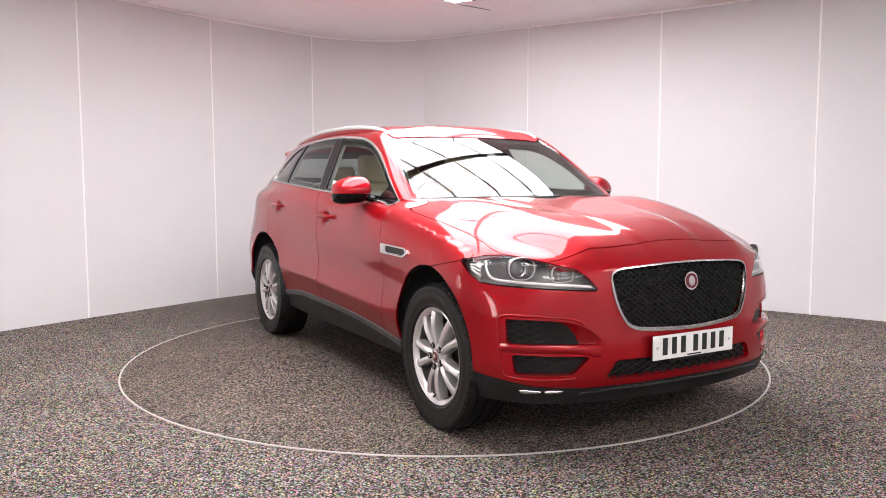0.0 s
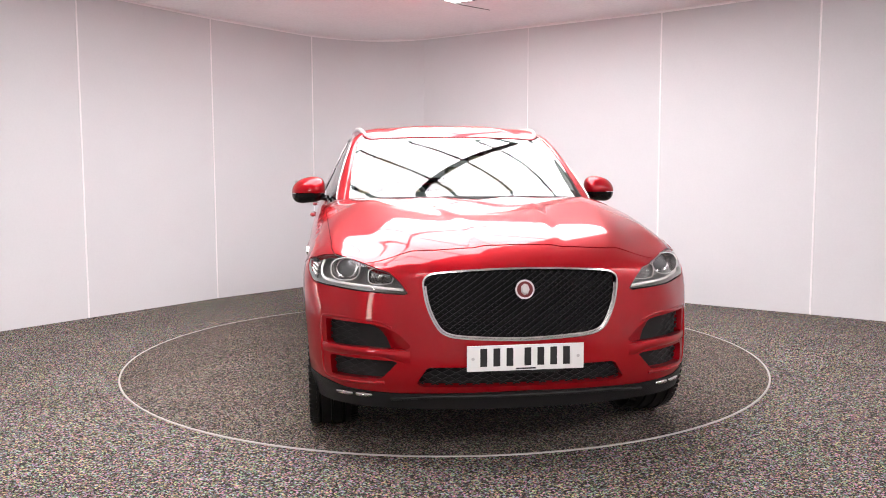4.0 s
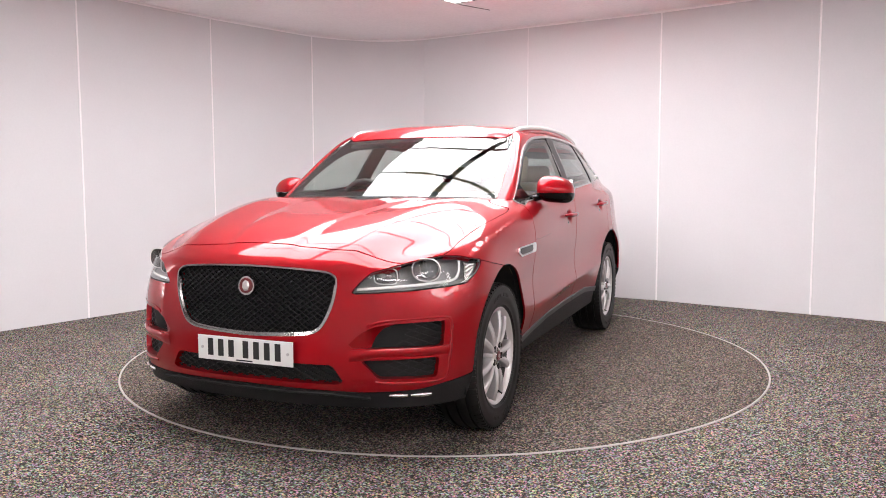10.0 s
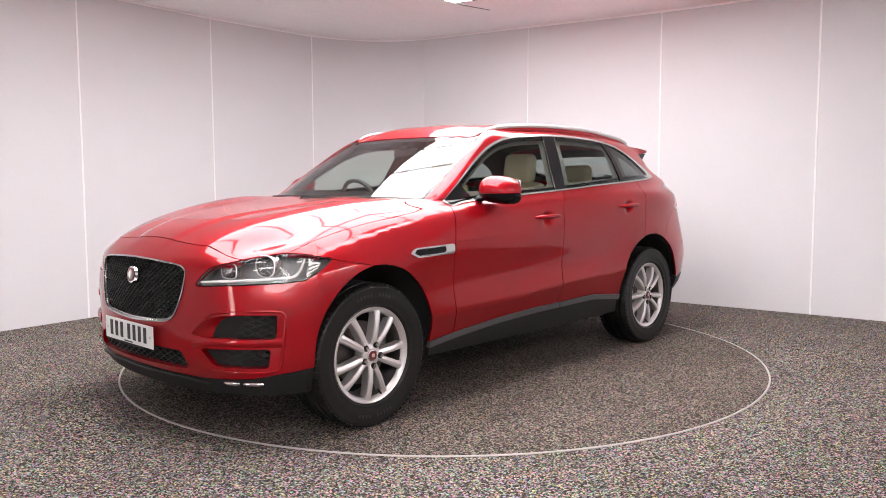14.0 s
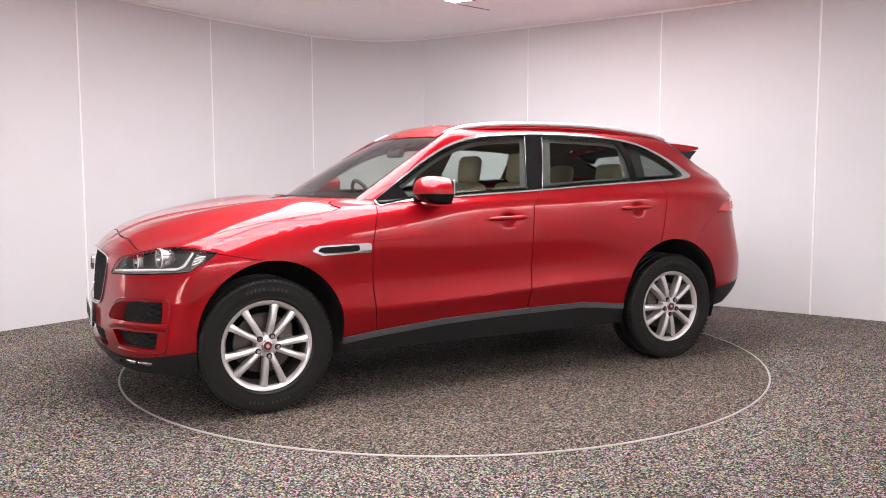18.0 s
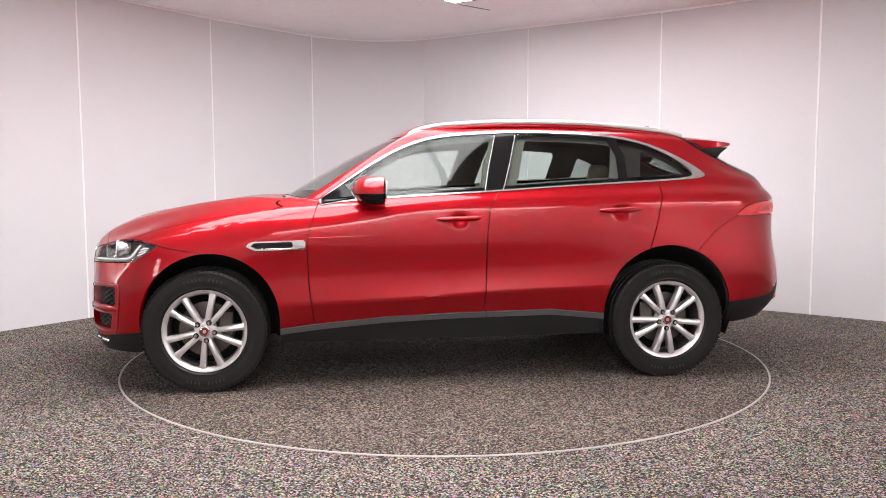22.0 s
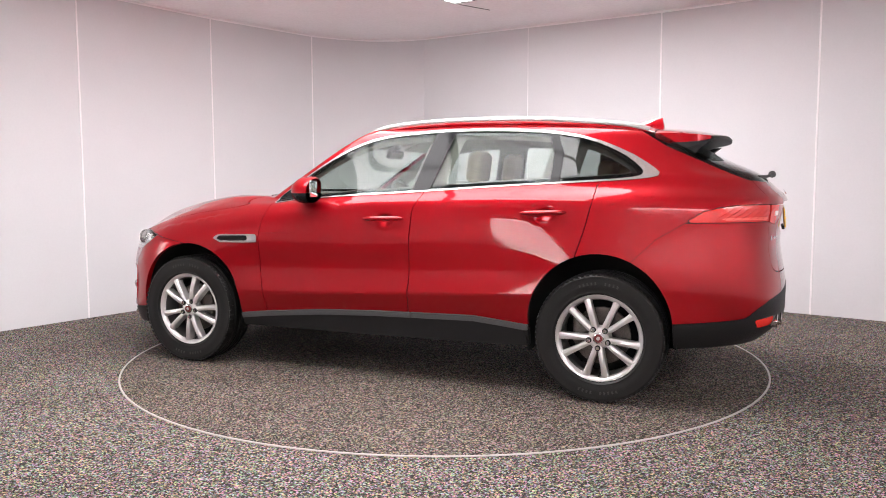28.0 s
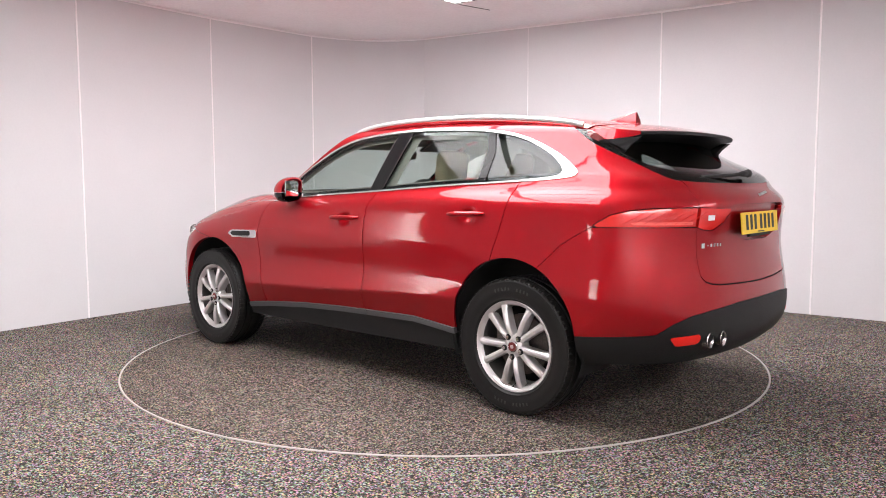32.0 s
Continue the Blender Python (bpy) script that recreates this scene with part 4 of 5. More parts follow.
def build_body(car):
    side_x = span(4, 5.0, 13.2)
    # bonnet
    hood = panel("bonnet", region(grown(HOOD, -0.02), outside(LAMP, 0.004), span(3, 4.6, 9.01)), PAINT, car)
    # front bumper skin
    holes = [outside(f, 0.0) for f in (GRILLE, INTAKE_UP, INTAKE_LOW, INTAKE_MID)]
    bump = region(span(4, -1, 6.05), BUMPER_F, outside(HOOD, 0.02), outside(LAMP, 0.004), WELL, clad(1, 0.001), span(3, None, 7), *holes)
    panel("front_bumper", bump, PAINT, car, depth=0.034)
    val = region(span(4, -1, 6.0), clad(-1, 0.001), WELL, span(0, 1.4, None))
    valance = panel("front_valance", val, BLACK, car, "black plastic lower front valance", out=0.004, depth=0.03)
    # wings
    wing = region(span(4, 4.8, 7.6), outside(BUMPER_F, 0.004), outside(HOOD, 0.02), outside(LAMP, 0.004), WELL, edge(DOOR1_Z, DOOR1_X, 1), clad(1, 0.001), span(3, None, 9.0), outside(DLO, 0.001))
    wings = pair("front_wing", wing, PAINT, car)
    # doors
    d1 = region(span(4, 6.5, 10), edge(DOOR1_Z, DOOR1_X, -1), edge(DOOR2_Z, DOOR2_X, 1), clad(1, 0.001), outside(DLO, 0.0), span(3, None, 8.95), lambda V: V[:, 2] - np.interp(V[:, 0], [-1.5, -.344, .145, .564, .8], [1.25, 1.195, 1.17, 1.145, 1.115]))
    d2 = region(span(4, 8.2, 12), edge(DOOR2_Z, DOOR2_X, -1), edge(DOOR3_Z, DOOR3_X, 1), clad(1, 0.001), WELL, outside(DLO, 0.0), span(3, None, 8.95), lambda V: V[:, 2] - np.interp(V[:, 0], [-1.5, -.344, .145], [1.26, 1.195, 1.17]))
    doors = [pair("front_door", d1, PAINT, car), pair("rear_door", d2, PAINT, car)]
    # strips, their paler grey painted for caught light, and sills below the doors
    grey = region(span(4, 6.4, 11), clad(-1, 0.0), clad(1, 0.0, 0.034), WELL, span(0, -1.02, 1.0))
    sill = region(span(4, 6.4, 11), clad(-1, 0.0, 0.034), WELL, span(0, -1.03, 1.02))
    for lo, hi in ((-1.02, -.268), (-.262, 1.0)):
        pair("sill_strip", region(span(0, lo, hi), start=grey), LIT_SILL, car, "plastic strip below the doors, its grey painted for caught light", out=0.010, depth=0.02)
    pair("sill", sill, BLACK, car, "black plastic sill", out=0.006, depth=0.04)
    # side frame with rear quarter: pillars, cant rail, quarter panel
    quarter = all_of(edge(DOOR3_Z, DOOR3_X, -1), span(4, 10, 14.6), span(3, None, 11.02))
    over = all_of(span(3, 9.0, 11.02), span(4, 5.0, 12), lambda V: pillar(V) - V[:, 4], lambda V: -(V[:, 2] - np.interp(V[:, 0], [-1.7, -1.429, -.835, -.344, .145, .564, .80], [1.255, 1.251, 1.222, 1.189, 1.163, 1.137, 1.10])))
    frame_side = region(any_of(quarter, over), outside(DLO, 0.0), outside(TAILGATE, 0.003), outside(TAIL, 0.003), outside(BUMPER_R, 0.003), WELL, span(3, 0.5, 11.0))
    pair("side_frame", frame_side, PAINT, car, "red pillars, cant rail and rear quarter")
    # rear bumper
    rb = region(span(4, 10.8, 17), BUMPER_R, outside(TAILGATE, 0.004), outside(TAIL, 0.003), WELL, clad(1, 0.001), span(0, None, -1.5))
    panel("rear_bumper", rb, PAINT, car)
    rv = region(span(4, 10.8, 17), clad(-1, 0.001), WELL, span(0, None, -1.5))
    panel("rear_valance", rv, BLACK, car, "black plastic lower rear valance", out=0.003, depth=0.03)
    # tailgate
    tg = region(grown(TAILGATE, -0.003), outside(REAR_GLASS, 0.001), outside(TAIL, 0.002), outside(RECESS, 0.0), span(4, 12, 17), span(3, None, 11.0))
    gate = panel("tailgate", tg, PAINT, car, depth=0.03)
    rec = region(grown(RECESS, 0.012), span(4, 13.5, 17), outside(TAIL, 0.0))
    panel("plate_recess", rec, PAINT, gate, depth=0, out=-0.034)
    rg = region(grown(REAR_GLASS, -0.001), span(4, 12, 17), span(3, None, 11.0))
    rear_glass = panel("rear_window", rg, PRIVACY, car, "dark tinted rear window", depth=0, out=-0.003)
    edge_mesh = region(grown(REAR_GLASS, -0.001), outside(grown(REAR_GLASS, -0.055), 0), span(4, 12, 17), span(3, None, 11.0))
    panel("glass_border", edge_mesh, GLOSSBLACK, rear_glass, depth=0, out=-0.006)
    # roof
    roof = region(span(3, 11.03, None), span(0, -1.68, None))
    panel("roof", roof, PAINT, car, depth=0.015)
    # glass: windscreen with a dark printed border
    ws = region(span(4, -1, 7.5), lambda V: V[:, 4] - pillar(V) + 0.03, span(3, 9.02, 10.98))
    screen = panel("windscreen", ws, WINDSCREEN, car, "large sloping windscreen reflecting the ceiling lights", depth=0, out=-0.002)
    wb = region(span(4, -1, 7.5), lambda V: V[:, 4] - pillar(V), span(3, 9.0, 11.0), lambda V: np.minimum.reduce([pillar(V) - 0.55 - V[:, 4], V[:, 3] - 9.16, 10.86 - V[:, 3]]))
    panel("screen_border", wb, GLOSSBLACK, screen, depth=0, out=-0.006)
    panel("cowl", region(span(4, -1, 6.5), span(3, 8.88, 9.06)), BLACK, car, "black plastic cowl under the windscreen", depth=0, out=-0.008)
    # side windows
    chrome = region(span(4, 5.5, 13), DLO, outside(GLASS, 0.0), span(1, 0.5, None), lambda V: 6.0 - V[:, 3])
    pair("window_trim", chrome, TRIM, car, "chrome window surround", out=0.005, depth=0.012)
    b_front = [-.36, -.30, -.262]
    zz = [1.557, 1.35, 1.186]
    f_lim = lambda V: -(V[:, 0] - np.interp(V[:, 2], zz[::-1], b_front[::-1]))
    b_rear = [-.490, -.43, -.375]
    r_lim = lambda V: V[:, 0] - np.interp(V[:, 2], zz[::-1], b_rear[::-1])
    c_line = [-1.075, -1.135, -1.13]
    cz = [1.56, 1.42, 1.23]
    c_lim = lambda V: -(V[:, 0] - np.interp(V[:, 2], cz[::-1], c_line[::-1]))
    q_lim = lambda V: V[:, 0] - np.interp(V[:, 2], cz[::-1], [c - 0.055 for c in c_line[::-1]])
    base = [GLASS, span(4, 5.5, 13), span(1, 0.5, None), span(3, 6.0, None)]
    win = [pair("front_window", region(*base, f_lim), WINDOW, car, "clear front door window", depth=0, out=-0.004),
           pair("rear_window_pane", region(*base, r_lim, c_lim), WINDOW, car, "clear rear door window", depth=0, out=-0.004),
           pair("quarter_window", region(*base, q_lim), PRIVACY, car, "small dark rear quarter window", depth=0, out=-0.004)]
    pair("b_pillar_trim", region(*base, outside(f_lim, 0.0), outside(r_lim, 0.0)), GLOSSBLACK, car, "gloss black door pillar trim", out=0.001)
    pair("c_pillar_trim", region(*base, outside(c_lim, 0.0), outside(q_lim, 0.0)), GLOSSBLACK, car, out=0.001)
    for xs in (b_front, b_rear):
        q = [on_side(x, z) for x, z in zip(np.interp(np.linspace(1.192, 1.548, 9), zz[::-1], xs[::-1]), np.linspace(1.192, 1.548, 9))]
        sides("pillar_edge", lambda bm: sweep(bm, [p + n * 0.001 for p, n in q], 0.0012, 6), DIMCHROME, car, "thin chrome edge of the door pillar", smooth=40)
    inner_edge = region(*base, outside(grown(GLASS, -0.024), 0.0))
    pair("window_seal", inner_edge, GLOSSBLACK, car, depth=0, out=-0.006)
    screen.visible_shadow = False
    # near-black sheet that paints the shade behind the shut lines and openings
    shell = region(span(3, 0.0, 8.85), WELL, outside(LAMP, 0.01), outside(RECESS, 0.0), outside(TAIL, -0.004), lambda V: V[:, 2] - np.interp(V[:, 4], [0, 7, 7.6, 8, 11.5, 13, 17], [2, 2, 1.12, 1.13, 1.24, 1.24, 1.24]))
    panel("shade_shell", shell, DARK, car, depth=0, out=-0.036)
    return hood, wings, doors, gate


CAR = new("car")
tagged(CAR, "metallic red five-door SUV with silver alloy wheels on the turntable", "car")
HOODP, WINGS, DOORS, GATE = build_body(CAR)

for _x, _ph in ((1.437, 45), (-1.437, 58)):
    build_wheel(CAR, _x, 0.925 if _x > 0 else 0.915, _ph, 1)
    build_wheel(CAR, _x, -0.925 if _x > 0 else -0.915, _ph + 20, -1)


# ---- lamps, grille, plates ----
LAMPBACK = plain("lamp_reflector", (0.50, 0.48, 0.475), 0.22, metal=0.8, stain=0.1)
LAMPDARK = plain("grey_lamp_bezel", (0.26, 0.25, 0.25), 0.3, metal=0.0)
DRL = plain("white_light_guide", (0.80, 0.78, 0.77), 0.25)
SMOKE = plain("projector_lens", (0.16, 0.16, 0.165), 0.05, coat=1.0)


def disc(bm, m, r, depth, seg=32, squash=1.0):
    tube(bm, r, depth, m @ Matrix.Diagonal((squash, 1, 1, 1)), seg)


def build_headlamps(car):
    mesh = region(grown(LAMP, -0.002), span(4, 1.5, 5.6), span(3, 2, 6.5))
    into = np.array([-0.115, -0.060, 0.0])
    back = (mesh[0].copy(), mesh[1])
    back[0][:, :3] += into
    back[0][:, 5:8] = into / np.linalg.norm(into)
    for s in (1, -1):
        lamp = panel("headlamp", back, LAMPDARK, car, "headlamp with clear cover and twin round lamps", s, depth=np.linalg.norm(into) - 0.003)
        cover = panel("lamp_cover", mesh, LENS, lamp, "clear plastic lamp cover", s, depth=0, out=-0.001)
        cover.visible_shadow = False

        def piece(name, fn, material, label="", smooth=35):
            bm = bmesh.new()
            fn(bm)
            if s < 0:
                bmesh.ops.scale(bm, vec=(1, -1, 1), verts=bm.verts)
                bmesh.ops.reverse_faces(bm, faces=bm.faces)
            return shade(part(name, bm, material, lamp, label), smooth)

        def ring(m, w, h, d, e=1.0, n=48):
            """A rounded outline; e below 1 squares it."""
            pw = lambda v: math.copysign(abs(v) ** e, v)
            return [m @ Vector((w * pw(math.cos(q)), h * pw(math.sin(q)), d)) for q in np.linspace(0, 2 * math.pi, n + 1)[:-1]]

        def bowl(bm, m, w, h, steps, e):
            rings = [[bm.verts.new(p) for p in ring(m, w * k, h * k, d, e)] for k, d in steps]
            for a, b in zip(rings, rings[1:]):
                for k in range(48):
                    bm.faces.new((a[k], a[(k + 1) % 48], b[(k + 1) % 48], b[k]))
            bm.faces.new(rings[0])
            bmesh.ops.recalc_face_normals(bm, faces=bm.faces)

        # inner lamp: a squared bowl; outer lamp: a projector in a deep round bowl
        ma = frame_at(Vector((2.045, .614, .832)), Vector((1, 0.10, 0.02)))
        mb = frame_at(Vector((1.895, .762, .856)), Vector((1, 0.12, 0.02)))
        piece("inner_lamp", lambda bm: bowl(bm, ma, 0.054, 0.034, ((0.35, -0.034), (0.7, -0.026), (0.93, -0.008), (1.0, 0.012), (1.06, 0.012), (1.06, -0.01)), 0.55), LAMPBACK, "silver lamp reflector")
        piece("lamp_ring", lambda bm: sweep(bm, ring(ma, 0.056, 0.036, 0.013, 0.55) + [ring(ma, 0.056, 0.036, 0.013, 0.55)[0]], 0.0028, 6), DRL)
        piece("inner_bulb", lambda bm: bmesh.ops.create_uvsphere(bm, u_segments=16, v_segments=8, radius=0.016, matrix=ma @ pose(0, 0, -0.024)), CHROME)
        piece("outer_reflector", lambda bm: bowl(bm, mb, 0.066, 0.052, ((0.6, -0.012), (0.74, 0.0), (0.86, 0.03), (0.96, 0.062), (1.0, 0.064), (1.0, 0.05)), 0.85), LAMPBACK, "silver lamp reflector")
        piece("lamp_ring", lambda bm: sweep(bm, ring(mb, 0.066, 0.051, 0.064, 0.85) + [ring(mb, 0.066, 0.051, 0.064, 0.85)[0]], 0.0026, 6), DRL)
        piece("projector_ring", lambda bm: sweep(bm, ring(mb, 0.045, 0.045, 0.012) + [ring(mb, 0.045, 0.045, 0.012)[0]], 0.0055, 8), CHROME)
        piece("projector_lens", lambda bm: bmesh.ops.create_uvsphere(bm, u_segments=28, v_segments=14, radius=0.041, matrix=mb @ pose(0, 0, 0.004) @ Matrix.Diagonal((1, 1, 0.55, 1))), SMOKE, "dark glass projector lens")
        line = [spot(u, z) for u, z in ((2.12, .782), (2.6, .790), (3.25, .797), (3.9, .803), (4.25, .808), (4.45, .820), (4.56, .842), (4.64, .868), (4.70, .893))]
        piece("light_guide", lambda bm: sweep(bm, smooth_line([p - n * 0.016 for p, n in line], 6), 0.0055, 8, 1.2), DRL, "white running light strip")
        # pale block of ribs at the lamp's outer end
        blk = region(poly_field([(4.72, .806), (4.86, .812), (5.03, .84), (5.13, .876), (4.82, .892), (4.78, .85)], 4, 2, 0, 0), span(4, 4, 5.6), span(3, 2, 6.5))
        panel("side_reflector", blk, LAMPBACK, lamp, "pale side reflector", s, depth=0.01, out=-0.018)
        for k in range(3):
            q = [spot(u, z) for u, z in ((4.80 + 0.02 * k, .828 + 0.018 * k), (4.95 + 0.02 * k, .838 + 0.017 * k), (5.06 + .02 * k, .852 + 0.011 * k))]
            piece("reflector_rib", lambda bm, q=q: sweep(bm, [p - n * 0.012 for p, n in q], 0.0042, 6, 1.0), DRL)


def build_front(car):
    g = region(span(4, -1, 3), GRILLE, outside(grown(GRILLE, -0.0075)), span(3, 2, 6))
    frame = panel("grille_frame", g, DIMCHROME, car, "chrome grille surround", depth=0.026, out=0.007)
    g2 = region(span(4, -1, 3), grown(GRILLE, -0.007), outside(grown(GRILLE, -0.016)), span(3, 2, 6), lambda V: V[:, 2] - 0.80)
    panel("inner_surround", g2, DIMCHROME, frame, depth=0.01, out=-0.004)
    bm = bmesh.new()
    lattice(bm, grown(GRILLE, -0.012), nose_x, -0.44, 0.44, 0.56, 0.88, 0.0255, 0.70, 0.012, 0.0048, 0.012)
    mesh = part("grille_mesh", bm, BLACK, car, "black diamond grille mesh")
    tagged(mesh, kind="stuff")
    for field, lo, hi in ((INTAKE_UP, 0.51, 0.645), (INTAKE_LOW, 0.375, 0.49)):
        for s in (1, -1):
            bm = bmesh.new()
            lattice(bm, field, nose_x, 0.60, 0.87, lo, hi, 0.030, 0.5, 0.040, 0.006, 0.008)
            if s < 0:
                bmesh.ops.scale(bm, vec=(1, -1, 1), verts=bm.verts)
                bmesh.ops.reverse_faces(bm, faces=bm.faces)
            tagged(part("intake_mesh", bm, BLACK, car, "black intake mesh"), kind="stuff")
    bm = bmesh.new()
    lattice(bm, INTAKE_MID, nose_x, -0.48, 0.48, 0.355, 0.455, 0.030, 0.5, 0.020, 0.006, 0.008)
    tagged(part("lower_intake_mesh", bm, BLACK, car, "black intake mesh"), kind="stuff")
    # red blades between the side intakes
    for s in (1, -1):
        bm = bmesh.new()
        rows = []
        for y in np.linspace(0.50, 0.885, 14):
            zc = 0.502 - 0.02 * max(0, (0.62 - y) / 0.12)
            h = 0.021 + 0.012 * max(0, (0.60 - y) / 0.1)
            out = 0.012 * min(1, (y - 0.49) / 0.08) * min(1, (0.895 - y) / 0.05)
            rows.append([bm.verts.new((nose_x(y, zc) + dx, s * y, zc + dz)) for dx, dz in ((-0.03, h), (out * 0.6 - 0.002, h * 0.95), (out, h * 0.35), (out * 0.7, -h * 0.5), (-0.004, -h), (-0.03, -h))])
        for a, b in zip(rows, rows[1:]):
            for k in range(5):
                bm.faces.new((a[k], a[k + 1], b[k + 1], b[k]))
        bmesh.ops.recalc_face_normals(bm, faces=bm.faces)
        shade(part("bumper_blade", bm, PAINT, car), 50)
    # red scoops that lead into the upper intakes
    for s in (1, -1):
        bm = bmesh.new()
        front = [(.474, .516, .002), (.50, .550, .002), (.543, .591, .002), (.60, .621, .002), (.66, .633, .004)]
        rear = [(.615, .512, .060), (.615, .530, .060), (.622, .565, .060), (.640, .600, .060), (.68, .622, .055)]
        cols = []
        for (ya, za, da), (yb, zb, db) in zip(front, rear):
            a, b = Vector((nose_x(ya, za) - da, ya, za)), Vector((nose_x(yb, zb) - db, yb, zb))
            cols.append([bm.verts.new((lambda p: (p.x, s * p.y, p.z))(a.lerp(b, t) + Vector((0.010 * math.sin(math.pi * t), 0, 0)))) for t in np.linspace(0, 1, 5)])
        for a, b in zip(cols, cols[1:]):
            for k in range(4):
                bm.faces.new((a[k], a[k + 1], b[k + 1], b[k]))
        bmesh.ops.recalc_face_normals(bm, faces=bm.faces)
        shade(part("intake_scoop", bm, PAINT, car), 50)
    # raised red rims round the side intakes, and the lip along the valance
    rim_line = smooth_line([(0, .575, .618), (0, .63, .640), (0, .74, .650), (0, .850, .650), (0, .878, .632), (0, .882, .56), (0, .876, .45), (0, .866, .385), (0, .838, .366), (0, .72, .366), (0, .61, .372)], 6)
    for s in (1, -1):
        bm = bmesh.new()
        sweep(bm, [Vector((nose_x(p.y, p.z) - 0.002, s * p.y, p.z)) for p in rim_line], 0.0075, 8)
        shade(part("intake_rim", bm, PAINT, car), 50)
    half = [spot(u, z) for u, z in zip(np.linspace(0.02, 2.35, 20), np.interp(np.linspace(0, 1, 20), [0, .7, 1], [.318, .314, .298]))]
    line = [p + n * 0.007 for p, n in half]
    bm = bmesh.new()
    sweep(bm, [Vector((p.x, -p.y, p.z)) for p in reversed(line)] + line, 0.0085, 8)
    shade(part("valance_lip", bm, BLACK, car, "black lip of the front valance"), 50)
    # badge
    bm = bmesh.new()
    m = Matrix.Translation((nose_x(0, .784) + 0.006, 0, 0.784)) @ pose(0, 0, 0, 0, 84, 0)
    tube(bm, 0.046, 0.014, m, 40, 0.043)
    badge = shade(part("badge", bm, CHROME, car, "round chrome badge with red disc"), 30)
    bm = bmesh.new()
    tube(bm, 0.035, 0.005, m @ pose(0, 0, 0.0075), 40)
    part("badge_disc", bm, DEEPRED, badge)
    bm = bmesh.new()
    tube(bm, 0.026, 0.008, m @ pose(0, 0, 0.0115) @ Matrix.Diagonal((1.15, 0.9, 1, 1)), 7, 0.015)
    part("badge_motif", bm, SATIN, badge)
    # plates: blank bars stand for the characters
    for name, mt, x, z, sx in (("front_plate", PLATEWHITE, nose_x(0, .49) + 0.014, 0.490, 1), ("rear_plate", PLATEYELLOW, -2.392, 1.033, -1)):
        tilt = 0 if sx > 0 else 5
        base = Matrix.Translation((x, 0, z)) @ pose(0, 0, 0, 0, tilt, 0)
        bm = bmesh.new()
        box(bm, (0.006, 0.522, 0.113), base, 0.002)
        plate = part(name, bm, mt, car, "white number plate with dark bars" if sx > 0 else "yellow number plate with dark bars")
        for k in range(7):
            y = (-0.182 + 0.058 * k + (0.022 if k > 3 else 0)) * sx * -1
            bm = bmesh.new()
            box(bm, (0.002, 0.030, 0.079), base @ Matrix.Translation((0.0036 * sx, y, 0.004)))
            part("bar", bm, INK, plate)
        for y in (-0.235, 0.235):
            bm = bmesh.new()
            tube(bm, 0.007, 0.004, base @ Matrix.Translation((0.0036 * sx, y, 0)) @ pose(0, 0, 0, 0, 90), 12)
            part("screw_cap", bm, SATIN if sx > 0 else mt, plate)
        bm = bmesh.new()
        box(bm, (0.002, 0.09, 0.006), base @ Matrix.Translation((0.0036 * sx, 0, -0.048)))
        part("maker_bar", bm, INK, plate)
        bm = bmesh.new()
        box(bm, (0.016, 0.30, 0.02), base @ Matrix.Translation((-0.011 * sx, 0, -0.062)), 0.003)
        part("plate_bracket", bm, BLACK, plate)
    # fog lamps in the valance
    for s in (1, -1):
        for a, b in ((2.72, 3.08), (3.16, 3.66)):
            q = [spot(u, 0.312 - 0.004 * (u - 2.7)) for u in np.linspace(a, b, 5)]
            bm = bmesh.new()
            sweep(bm, [p + n * 0.006 for p, n in q], [0.006, 0.010, 0.011, 0.011, 0.008], 10, 1.0)
            if s < 0:
                bmesh.ops.scale(bm, vec=(1, -1, 1), verts=bm.verts)
                bmesh.ops.reverse_faces(bm, faces=bm.faces)
            shade(part("fog_lamp", bm, CHROME, car, "slim bright fog lamp"), 40)


